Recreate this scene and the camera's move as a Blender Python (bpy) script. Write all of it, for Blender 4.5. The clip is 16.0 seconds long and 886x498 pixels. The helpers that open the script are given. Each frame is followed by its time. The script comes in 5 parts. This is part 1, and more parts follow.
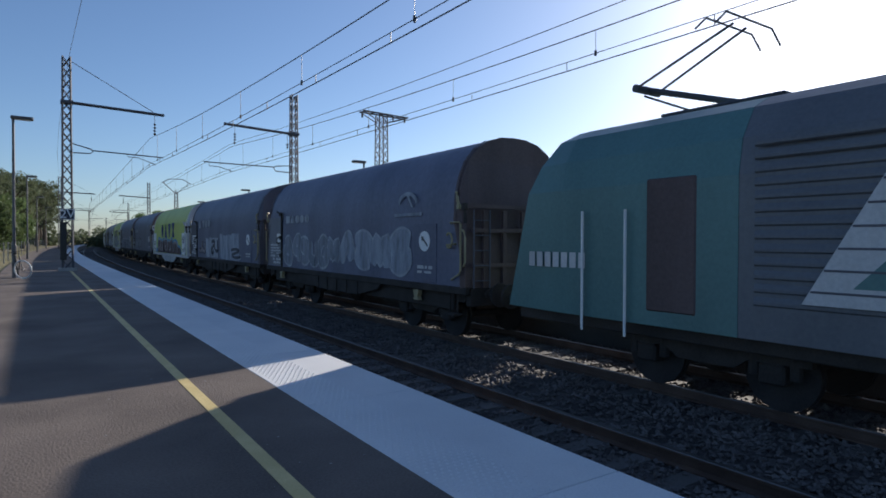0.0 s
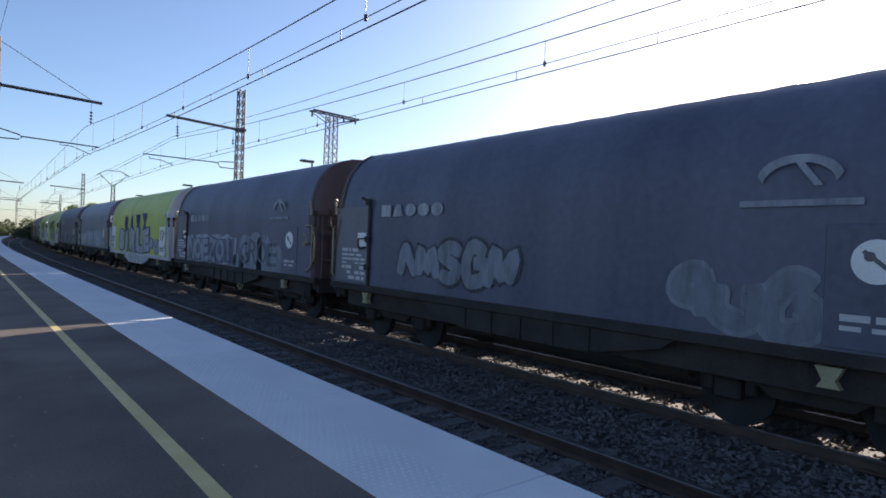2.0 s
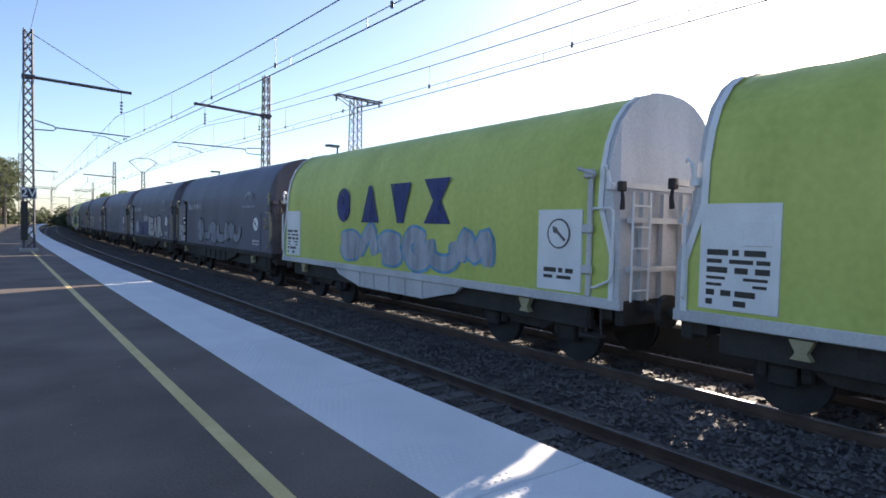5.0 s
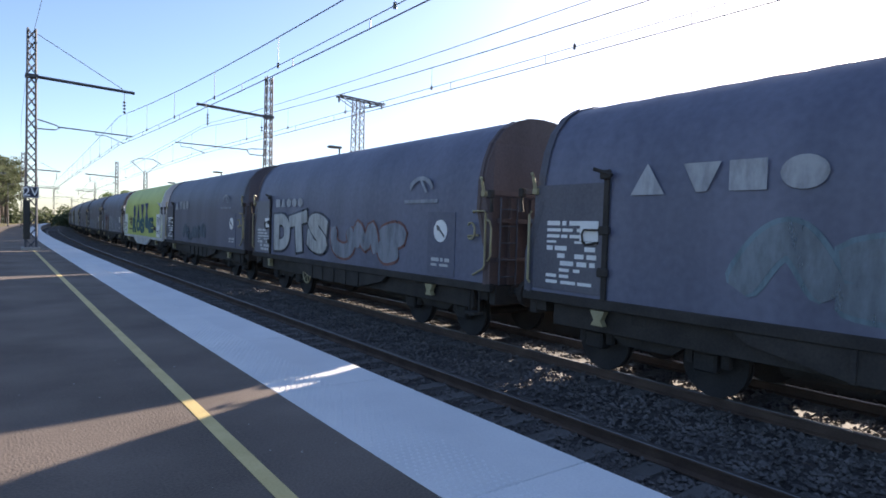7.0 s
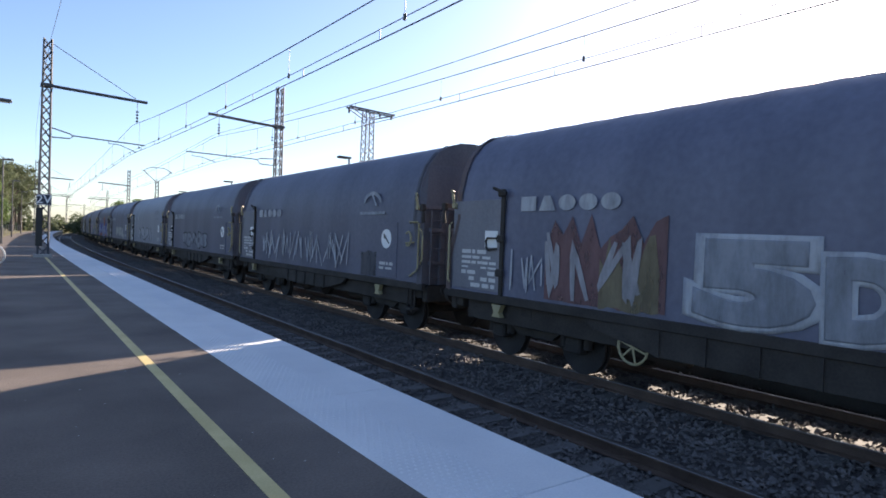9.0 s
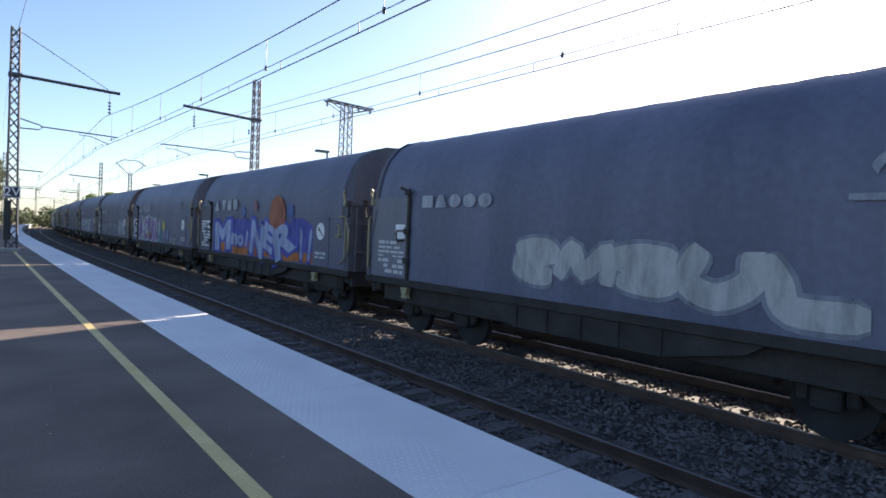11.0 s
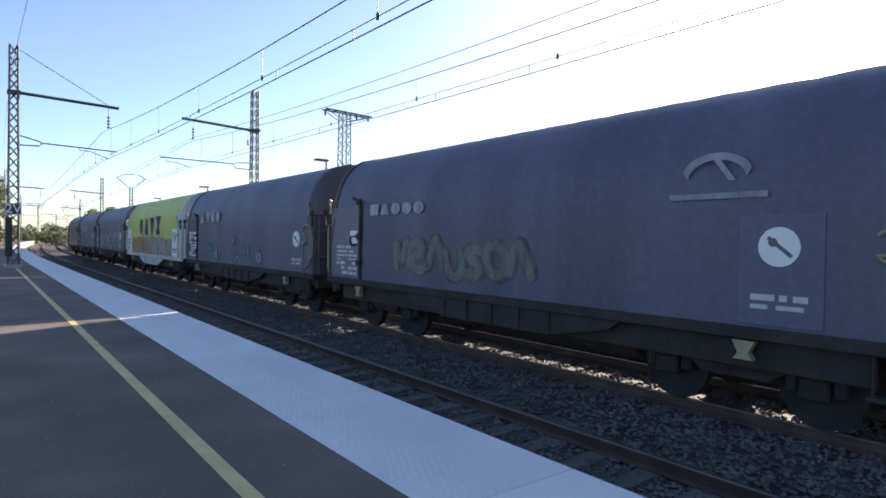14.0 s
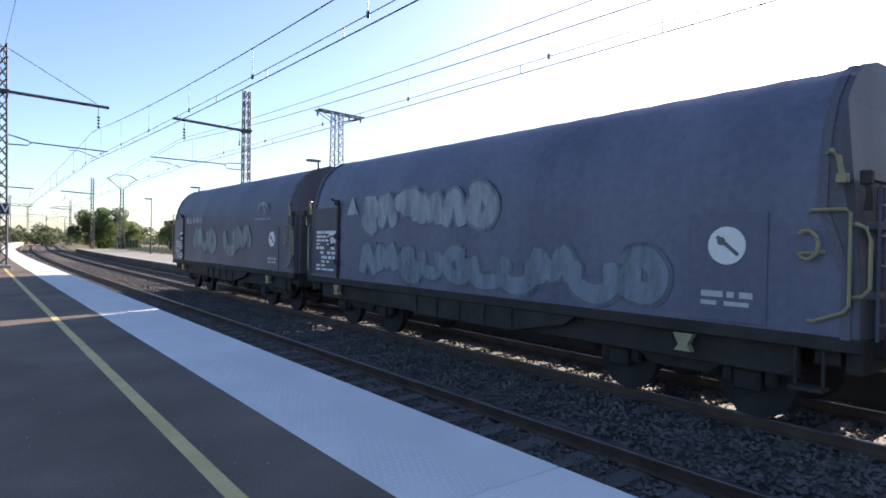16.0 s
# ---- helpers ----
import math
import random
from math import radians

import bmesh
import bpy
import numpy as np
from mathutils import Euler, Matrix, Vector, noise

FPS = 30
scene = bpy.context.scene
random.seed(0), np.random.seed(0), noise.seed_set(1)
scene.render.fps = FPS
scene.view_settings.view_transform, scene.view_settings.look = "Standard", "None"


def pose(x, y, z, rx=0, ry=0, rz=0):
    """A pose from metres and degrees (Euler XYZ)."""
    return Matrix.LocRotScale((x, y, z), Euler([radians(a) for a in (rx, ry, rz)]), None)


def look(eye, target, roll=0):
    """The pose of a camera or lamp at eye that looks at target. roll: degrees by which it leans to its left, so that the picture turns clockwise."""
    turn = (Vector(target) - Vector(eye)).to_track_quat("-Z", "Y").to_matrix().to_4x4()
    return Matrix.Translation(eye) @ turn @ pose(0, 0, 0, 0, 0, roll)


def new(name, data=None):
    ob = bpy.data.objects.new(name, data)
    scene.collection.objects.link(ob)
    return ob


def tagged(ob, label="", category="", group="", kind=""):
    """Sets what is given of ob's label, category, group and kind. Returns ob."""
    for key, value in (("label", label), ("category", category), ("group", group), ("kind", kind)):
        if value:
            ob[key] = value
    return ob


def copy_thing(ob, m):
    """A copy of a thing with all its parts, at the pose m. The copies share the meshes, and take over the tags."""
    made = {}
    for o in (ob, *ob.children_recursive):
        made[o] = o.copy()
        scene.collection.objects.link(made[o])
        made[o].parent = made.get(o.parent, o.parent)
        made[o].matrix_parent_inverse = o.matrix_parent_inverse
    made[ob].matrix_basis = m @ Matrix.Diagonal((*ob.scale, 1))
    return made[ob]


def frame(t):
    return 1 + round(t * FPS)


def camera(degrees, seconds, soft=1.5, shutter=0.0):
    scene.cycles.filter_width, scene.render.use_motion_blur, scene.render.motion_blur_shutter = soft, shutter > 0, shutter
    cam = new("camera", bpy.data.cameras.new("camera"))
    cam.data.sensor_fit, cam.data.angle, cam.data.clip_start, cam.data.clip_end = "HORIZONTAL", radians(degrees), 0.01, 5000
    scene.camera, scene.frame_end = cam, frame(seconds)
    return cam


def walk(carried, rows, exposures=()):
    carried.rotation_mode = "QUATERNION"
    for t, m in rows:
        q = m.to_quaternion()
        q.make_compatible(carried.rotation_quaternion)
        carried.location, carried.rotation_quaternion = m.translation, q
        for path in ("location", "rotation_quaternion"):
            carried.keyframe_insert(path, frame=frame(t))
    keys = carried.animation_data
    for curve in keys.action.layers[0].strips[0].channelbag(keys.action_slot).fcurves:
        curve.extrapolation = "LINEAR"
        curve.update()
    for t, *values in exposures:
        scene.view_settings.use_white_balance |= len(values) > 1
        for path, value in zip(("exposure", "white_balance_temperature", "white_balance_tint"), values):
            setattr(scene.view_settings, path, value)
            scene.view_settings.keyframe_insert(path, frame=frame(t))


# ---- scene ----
cam = camera(73.0, 16.0, soft=1.7)
PATH = [
    (0.0, (-0.023, 0.000, 1.465), (5.588, 8.276, 1.308), 0.17),
    (0.5, (-0.011, 0.000, 1.462), (5.784, 8.150, 1.483), -0.04),
    (1.0, (0.000, 0.000, 1.459), (5.941, 8.044, 1.495), -0.65),
    (1.5, (0.012, 0.000, 1.457), (6.112, 7.924, 1.483), 0.60),
    (2.0, (0.057, 0.000, 1.432), (6.361, 7.763, 1.378), 2.13),
    (2.5, (0.048, 0.000, 1.462), (6.383, 7.737, 1.430), 1.57),
    (3.0, (0.038, 0.000, 1.492), (6.237, 7.846, 1.369), 1.09),
    (3.5, (-0.045, 0.000, 1.530), (5.938, 8.004, 1.161), -0.57),
    (4.0, (-0.045, 0.000, 1.524), (5.890, 8.038, 1.121), 0.41),
    (6.5, (-0.042, 0.000, 1.494), (5.959, 7.990, 1.121), 1.60),
    (7.0, (-0.041, 0.000, 1.487), (5.924, 8.019, 1.139), 1.62),
    (7.5, (-0.036, 0.000, 1.484), (5.897, 8.043, 1.159), 1.95),
    (8.0, (-0.030, 0.000, 1.481), (5.863, 8.074, 1.211), 1.92),
    (8.5, (-0.025, 0.000, 1.477), (5.838, 8.099, 1.282), 1.92),
    (9.0, (-0.020, 0.000, 1.474), (5.829, 8.109, 1.306), 2.14),
    (11.5, (-0.026, 0.000, 1.477), (6.243, 7.787, 1.205), 1.57),
    (12.0, (-0.027, 0.000, 1.478), (6.342, 7.709, 1.424), 0.23),
    (12.5, (-0.028, 0.000, 1.478), (6.278, 7.760, 1.353), -0.02),
    (13.0, (-0.014, 0.000, 1.469), (6.158, 7.867, 1.319), -0.43),
    (13.5, (0.000, 0.000, 1.460), (5.954, 8.033, 1.324), 1.02),
    (14.0, (0.014, 0.000, 1.451), (6.122, 7.916, 1.308), 0.79),
    (14.5, (0.028, 0.000, 1.442), (6.241, 7.835, 1.307), 0.98),
    (15.0, (0.042, 0.000, 1.432), (6.243, 7.844, 1.307), 0.86),
    (15.5, (0.056, 0.000, 1.423), (6.248, 7.851, 1.302), 0.51),
    (16.0, (0.070, 0.000, 1.414), (6.269, 7.846, 1.304), 0.92),
]
walk(cam, [(t, look(eye, target, roll)) for t, eye, target, roll in PATH],
     exposures=[(0.0, 0.2, 6400, 12), (0.5, 0.38, 6450, 13), (1.5, 0.66, 6800, 15), (3.0, 0.95, 7100, 17), (6.5, 1.25, 7250, 17), (16.0, 1.25, 7250, 17)])

# ---- light: a low sun behind the train, clear sky ----
SUN_AZ, SUN_EL = 69.0, 22.0      # degrees clockwise from the line of the track, and above the horizon
world = bpy.data.worlds.new("world")
scene.world = world
world.use_nodes = True
wn = world.node_tree.nodes
sky = wn.new("ShaderNodeTexSky")
sky.sky_type, sky.sun_disc = "NISHITA", False
sky.sun_elevation, sky.sun_rotation = radians(SUN_EL), radians(SUN_AZ)
sky.air_density, sky.dust_density, sky.ozone_density = 0.9, 0.7, 4.5
world.node_tree.links.new(sky.outputs[0], wn["Background"].inputs[0])
wn["Background"].inputs[1].default_value = 0.112
sun = new("sun", bpy.data.lights.new("sun", "SUN"))
sun.data.energy, sun.data.angle, sun.data.color = 5.0, radians(0.6), (1.0, 0.93, 0.82)
to_sun = Vector((math.sin(radians(SUN_AZ)) * math.cos(radians(SUN_EL)), math.cos(radians(SUN_AZ)) * math.cos(radians(SUN_EL)), math.sin(radians(SUN_EL))))
sun.matrix_world = look((0, 0, 60), Vector((0, 0, 60)) - to_sun)

# ---- plan: the line runs along +y, then bends to the right ----
BEND, RADIUS = 34.0, 1313.0
YELLOW, STRIP_L, EDGE = 1.22, 1.93, 3.02
TRACK_1, TRACK_2 = 4.55, 8.40
RAIL_Z = -0.65
BED_Z = RAIL_Z - 0.175
FAR_EDGE, FAR_Z = 10.0, -0.22


def along(s, x, z=0.0):
    """The place s metres along the line, x to its right."""
    f = max(s - BEND, 0) / RADIUS
    return Vector((RADIUS * (1 - math.cos(f)) + x * math.cos(f), min(s, BEND) + (RADIUS - x) * math.sin(f), z))


def heading(s):
    return max(s - BEND, 0) / RADIUS


def at(s, x, z=0.0, turn=0.0):
    """A pose there, its y along the line."""
    p = along(s, x, z)
    return pose(p.x, p.y, p.z, 0, 0, turn - math.degrees(heading(s)))


# ---- materials ----
def surf(name, a, b, rough=0.7, metal=0.0, big=0.6, fine=40.0, bump=0.15, stretch=(1, 1, 1), vary=0.0, depth=0.01):
    """A surface of two tones: a coarse mottle, a fine grain and a fine relief, in metres of its own space."""
    m = bpy.data.materials.new(name)
    m.use_nodes = True
    n, l = m.node_tree.nodes, m.node_tree.links
    p = n["Principled BSDF"]
    co = n.new("ShaderNodeTexCoord")
    mp = n.new("ShaderNodeMapping")
    mp.inputs["Scale"].default_value = stretch
    l.new(co.outputs["Object"], mp.inputs[0])
    n1, n2 = n.new("ShaderNodeTexNoise"), n.new("ShaderNodeTexNoise")
    n1.inputs["Scale"].default_value, n1.inputs["Detail"].default_value = big, 5
    n2.inputs["Scale"].default_value, n2.inputs["Detail"].default_value = fine, 3
    l.new(mp.outputs[0], n1.inputs["Vector"])
    l.new(co.outputs["Object"], n2.inputs["Vector"])
    add = n.new("ShaderNodeMath")
    add.operation = "MULTIPLY_ADD"
    l.new(n2.outputs[0], add.inputs[0])
    add.inputs[1].default_value = 0.5
    l.new(n1.outputs[0], add.inputs[2])
    ramp = n.new("ShaderNodeMapRange")
    ramp.inputs["From Min"].default_value, ramp.inputs["From Max"].default_value = 0.5, 1.0
    l.new(add.outputs[0], ramp.inputs["Value"])
    mix = n.new("ShaderNodeMix")
    mix.data_type = "RGBA"
    mix.inputs[6].default_value, mix.inputs[7].default_value = (*a, 1), (*b, 1)
    l.new(ramp.outputs[0], mix.inputs[0])
    col = mix.outputs[2]
    if vary:
        oi, hs = n.new("ShaderNodeObjectInfo"), n.new("ShaderNodeHueSaturation")
        mr = n.new("ShaderNodeMapRange")
        mr.inputs["To Min"].default_value, mr.inputs["To Max"].default_value = 1 - vary, 1 + vary
        l.new(oi.outputs["Random"], mr.inputs["Value"])
        l.new(mr.outputs[0], hs.inputs["Value"])
        l.new(col, hs.inputs["Color"])
        col = hs.outputs[0]
    l.new(col, p.inputs["Base Color"])
    p.inputs["Roughness"].default_value, p.inputs["Metallic"].default_value = rough, metal
    if bump:
        bp = n.new("ShaderNodeBump")
        bp.inputs["Strength"].default_value, bp.inputs["Distance"].default_value = bump, depth
        l.new(n2.outputs[0], bp.inputs["Height"])
        l.new(bp.outputs[0], p.inputs["Normal"])
    return m


ASPHALT = surf("asphalt", (0.070, 0.054, 0.045), (0.185, 0.148, 0.125), 0.88, big=0.7, fine=55, bump=0.8)
EDGE_PAINT = surf("white edge slab", (0.60, 0.61, 0.62), (0.76, 0.76, 0.75), 0.75, big=0.9, fine=60, bump=0.25, vary=0.04)
YELLOW_PAINT = surf("worn yellow paint", (0.52, 0.40, 0.16), (0.68, 0.54, 0.25), 0.7, big=3, fine=70, bump=0.3)
BALLAST = surf("ballast bed", (0.038, 0.032, 0.030), (0.115, 0.098, 0.092), 0.9, big=1.5, fine=22, bump=1.0, depth=0.05)
STONE = surf("ballast stone", (0.07, 0.06, 0.057), (0.20, 0.175, 0.162), 0.75, big=3.0, fine=60, bump=0.3)
SLEEPER = surf("concrete sleeper", (0.085, 0.077, 0.07), (0.165, 0.148, 0.137), 0.85, big=2, fine=50, bump=0.3, vary=0.2)
RAIL_SIDE = surf("rusty rail", (0.09, 0.055, 0.04), (0.16, 0.10, 0.07), 0.8, 0.2, big=3, fine=60)
RAIL_TOP = surf("polished rail head", (0.15, 0.135, 0.127), (0.24, 0.222, 0.21), 0.45, 0.9, big=3, fine=80, bump=0.05)
DRY_GRASS = surf("dry grass ground", (0.10, 0.10, 0.035), (0.26, 0.21, 0.10), 0.95, big=0.08, fine=8, bump=0.8, depth=0.06)
MAST_STEEL = surf("galvanised mast steel", (0.055, 0.06, 0.075), (0.10, 0.105, 0.12), 0.6, 0.3, big=1.5, fine=30)
WIRE = surf("overhead wire copper", (0.06, 0.06, 0.065), (0.10, 0.09, 0.085), 0.5, 0.6, big=2, fine=20, bump=0)
INSULATOR = surf("brown glass insulator", (0.03, 0.025, 0.02), (0.07, 0.05, 0.04), 0.25, big=5, fine=30, bump=0)
LAMP_GREY = surf("grey lamp paint", (0.07, 0.075, 0.085), (0.13, 0.13, 0.14), 0.5, 0.3, big=1, fine=30)
CONCRETE = surf("old concrete", (0.28, 0.27, 0.25), (0.42, 0.40, 0.37), 0.9, big=0.8, fine=40, bump=0.4)
# dark tones carry the shade on the wall's side facing away from the sun
FAR_WALL = surf("shaded platform wall", (0.05, 0.047, 0.045), (0.10, 0.095, 0.09), 0.9, big=0.8, fine=30, bump=0.4)
GRAVEL = surf("pale gravel surface", (0.22, 0.205, 0.19), (0.36, 0.34, 0.31), 0.95, big=0.6, fine=50, bump=0.5)
NAVY_SIGN = surf("navy sign enamel", (0.012, 0.016, 0.035), (0.02, 0.024, 0.05), 0.35, big=2, fine=30, bump=0)
WHITE = surf("white paint", (0.66, 0.67, 0.68), (0.8, 0.8, 0.8), 0.55, big=2, fine=30, bump=0.05)
TARPS = {
    "blue": surf("slate blue tarpaulin", (0.068, 0.076, 0.120), (0.128, 0.138, 0.198), 0.5, big=1.1, fine=9, bump=0.04, stretch=(1, 1, 0.10), vary=0.18),
    "grey": surf("pale grey tarpaulin", (0.15, 0.165, 0.205), (0.235, 0.255, 0.305), 0.5, big=1.6, fine=9, bump=0.08, stretch=(1, 1, 0.12)),
    "green": surf("lime green tarpaulin", (0.37, 0.43, 0.09), (0.55, 0.61, 0.16), 0.5, big=1.4, fine=9, bump=0.08, stretch=(1, 1, 0.12)),
}
PALE_STEEL = surf("pale grey wagon paint", (0.38, 0.39, 0.41), (0.60, 0.60, 0.61), 0.5, 0.1, big=1.2, fine=25, stretch=(1, 1, 0.2))
DOOR_STEEL = surf("pale slate door paint", (0.115, 0.12, 0.15), (0.20, 0.205, 0.235), 0.55, 0.1, big=1.2, fine=25, stretch=(1, 1, 0.2))
DARK_STEEL = surf("dirty blue wagon paint", (0.06, 0.062, 0.085), (0.12, 0.118, 0.14), 0.6, 0.1, big=1.2, fine=25, stretch=(1, 1, 0.2), vary=0.2)
BROWN_STEEL = surf("brown wagon paint", (0.07, 0.047, 0.048), (0.13, 0.09, 0.09), 0.6, 0.1, big=1.2, fine=25, stretch=(1, 1, 0.2))
UNDER = surf("sooty underframe", (0.022, 0.019, 0.018), (0.055, 0.047, 0.043), 0.85, 0.1, big=2, fine=30)
HANDLE_YELLOW = surf("yellowed handrail paint", (0.26, 0.225, 0.12), (0.37, 0.32, 0.20), 0.5, big=3, fine=30, bump=0)
LOCO_GREEN = surf("locomotive green paint", (0.06, 0.15, 0.155), (0.10, 0.22, 0.22), 0.4, big=0.8, fine=20, stretch=(1, 1, 0.3), bump=0.05)
LOCO_GREY = surf("locomotive grey paint", (0.09, 0.10, 0.12), (0.15, 0.16, 0.18), 0.45, big=0.8, fine=20, stretch=(1, 1, 0.3), bump=0.05)
GLASS_DARK = surf("dark cab glass", (0.01, 0.012, 0.015), (0.015, 0.018, 0.02), 0.08, big=1, fine=5, bump=0)
BARK = surf("bark", (0.06, 0.045, 0.035), (0.13, 0.10, 0.075), 0.9, big=3, fine=30, bump=0.8)
LEAF = surf("leaf green", (0.065, 0.11, 0.04), (0.18, 0.24, 0.095), 0.6, big=1.2, fine=6, bump=0, vary=0.25)
LEAF_DARK = surf("dark leaf green", (0.065, 0.085, 0.045), (0.15, 0.175, 0.095), 0.65, big=0.8, fine=6, bump=0, vary=0.2)
RUBBER = surf("bicycle rubber white", (0.55, 0.55, 0.54), (0.7, 0.7, 0.68), 0.6, big=5, fine=60, bump=0)
BLACK = surf("black paint", (0.015, 0.015, 0.016), (0.03, 0.03, 0.03), 0.45, big=3, fine=40, bump=0)
for leaf in (LEAF, LEAF_DARK):          # thin leaves let some light through
    n, l = leaf.node_tree.nodes, leaf.node_tree.links
    thin, both = n.new("ShaderNodeBsdfTranslucent"), n.new("ShaderNodeMixShader")
    col = n["Principled BSDF"].inputs["Base Color"].links[0].from_socket
    l.new(col, thin.inputs[0])
    both.inputs[0].default_value = 0.5
    l.new(n["Principled BSDF"].outputs[0], both.inputs[1])
    l.new(thin.outputs[0], both.inputs[2])
    l.new(both.outputs[0], n["Material Output"].inputs[0])
PAINTS = {}


def spray(colour):
    if colour not in PAINTS:
        a = tuple(c * 0.78 for c in colour)
        m = PAINTS[colour] = surf("spray paint", a, colour, 0.6, big=1.6, fine=18, bump=0.03, stretch=(1, 1, 0.4))
        n, l = m.node_tree.nodes, m.node_tree.links          # washed-out streaks let the tarpaulin through
        co, mp, streak, worn = n.new("ShaderNodeTexCoord"), n.new("ShaderNodeMapping"), n.new("ShaderNodeTexNoise"), n.new("ShaderNodeMapRange")
        mp.inputs["Scale"].default_value = (1, 2.6, 0.8)
        streak.inputs["Scale"].default_value, streak.inputs["Detail"].default_value, streak.inputs["Roughness"].default_value = 1.3, 6, 0.65
        worn.inputs["From Min"].default_value, worn.inputs["From Max"].default_value = 0.42, 0.68
        worn.inputs["To Min"].default_value, worn.inputs["To Max"].default_value = 0.04, 0.5
        bare, both = n.new("ShaderNodeBsdfTransparent"), n.new("ShaderNodeMixShader")
        l.new(co.outputs["Object"], mp.inputs[0])
        l.new(mp.outputs[0], streak.inputs["Vector"])
        l.new(streak.outputs[0], worn.inputs["Value"])
        l.new(worn.outputs[0], both.inputs[0])
        l.new(n["Principled BSDF"].outputs[0], both.inputs[1])
        l.new(bare.outputs[0], both.inputs[2])
        l.new(both.outputs[0], n["Material Output"].inputs[0])
    return PAINTS[colour]


# ---- building helpers ----
def part(name, bm, material, parent=None, label="", smooth=False):
    me = bpy.data.meshes.new(name)
    bm.to_mesh(me)
    bm.free()
    return piece(name, me, material, parent, label, smooth)


def piece(name, me, material, parent=None, label="", smooth=False):
    if not me.materials:
        me.materials.append(material)
    if smooth:
        me.shade_smooth()
    ob = new(name, me)
    ob.parent = parent
    if label:
        ob["label"] = label
    return ob


def thing(name, label, category, group="", kind="", m=None):
    ob = tagged(new(name), label, category, group, kind)
    ob.empty_display_size = 0.2
    if m is not None:
        ob.matrix_world = m
    return ob


def box(bm, x0, y0, z0, x1, y1, z1):
    v = [bm.verts.new((x, y, z)) for z in (z0, z1) for x, y in ((x0, y0), (x1, y0), (x1, y1), (x0, y1))]
    for f in ((3, 2, 1, 0), (4, 5, 6, 7), (0, 1, 5, 4), (1, 2, 6, 5), (2, 3, 7, 6), (3, 0, 4, 7)):
        bm.faces.new([v[i] for i in f])
    return v


def soft_box(bm, x0, y0, z0, x1, y1, z1, r=0.01):
    tmp = bmesh.new()
    box(tmp, x0, y0, z0, x1, y1, z1)
    bmesh.ops.bevel(tmp, geom=tmp.edges[:], offset=r, segments=1, affect="EDGES")
    me = bpy.data.meshes.new("t")
    tmp.to_mesh(me)
    tmp.free()
    bm.from_mesh(me)
    bpy.data.meshes.remove(me)


def tube(bm, pts, r, n=6):
    """A round bar through points."""
    pts = [Vector(p) for p in pts]
    rings = []
    for i, p in enumerate(pts):
        d = (pts[min(i + 1, len(pts) - 1)] - pts[max(i - 1, 0)]).normalized()
        u = d.cross(Vector((0, 0, 1)) if abs(d.z) < 0.9 else Vector((1, 0, 0))).normalized()
        w = d.cross(u)
        rr = r[i] if isinstance(r, (list, tuple)) else r
        rings.append([bm.verts.new(p + rr * (math.cos(6.2832 * k / n) * u + math.sin(6.2832 * k / n) * w)) for k in range(n)])
    for a, b in zip(rings, rings[1:]):
        for k in range(n):
            bm.faces.new((a[k], b[k], b[(k + 1) % n], a[(k + 1) % n]))
    bm.faces.new(rings[0])
    bm.faces.new(rings[-1][::-1])


def bar(bm, a, b, w):
    """A square bar from a to b."""
    tube(bm, (a, b), w * 0.7, 4)


def disc(bm, c, axis, r, h, n=20):
    """A short drum: centre, axis, radius, thickness."""
    c, axis = Vector(c), Vector(axis).normalized()
    tube(bm, (c - axis * h / 2, c + axis * h / 2), r, n)


def ring(bm, c, axis, r, t, n=28, m=8):
    c, axis = Vector(c), Vector(axis).normalized()
    u = axis.orthogonal().normalized()
    w = axis.cross(u)
    rows = []
    for i in range(n):
        d = math.cos(6.2832 * i / n) * u + math.sin(6.2832 * i / n) * w
        rows.append([bm.verts.new(c + d * (r + t * math.cos(6.2832 * k / m)) + axis * t * math.sin(6.2832 * k / m)) for k in range(m)])
    for i in range(n):
        a, b = rows[i], rows[(i + 1) % n]
        for k in range(m):
            bm.faces.new((a[k], a[(k + 1) % m], b[(k + 1) % m], b[k]))


def loft(bm, sections, close=False):
    """Faces between rows of points; close: a closed outline with capped ends."""
    rows = [[bm.verts.new(p) for p in s] for s in sections]
    n = len(rows[0])
    for a, b in zip(rows, rows[1:]):
        for k in range(n if close else n - 1):
            bm.faces.new((a[k], a[(k + 1) % n], b[(k + 1) % n], b[k]))
    if close:
        bm.faces.new(rows[0][::-1])
        bm.faces.new(rows[-1])
    bmesh.ops.recalc_face_normals(bm, faces=bm.faces[:])


def ribbon(bm, stations, outline):
    """A bar along the line with that closed outline of (offset, height)."""
    loft(bm, [[along(s, x, z) for x, z in outline] for s in stations], True)


def rect(x0, x1, z0, z1):
    return ((x0, z0), (x1, z0), (x1, z1), (x0, z1))


def steps(a, b, d):
    n = max(1, round((b - a) / d))
    return [a + (b - a) * i / n for i in range(n + 1)]


def lettering(text, size, bold=0.0, deep=0.004, fat=0.0):
    """A mesh of the text in the built-in font, its middle at the origin; fat widens the strokes."""
    cu = bpy.data.curves.new("lettering", "FONT")
    cu.body, cu.size, cu.offset, cu.extrude = text, size, bold, deep
    cu.bevel_depth, cu.bevel_resolution = fat, 1
    cu.align_x, cu.align_y, cu.resolution_u = "CENTER", "CENTER", 4
    ob = bpy.data.objects.new("lettering", cu)
    me = bpy.data.meshes.new_from_object(ob)
    bpy.data.objects.remove(ob)
    me.materials.clear()
    if fat:
        me.transform(Matrix.Diagonal((1, 1, 0.003 / (fat + deep), 1)))
    return me

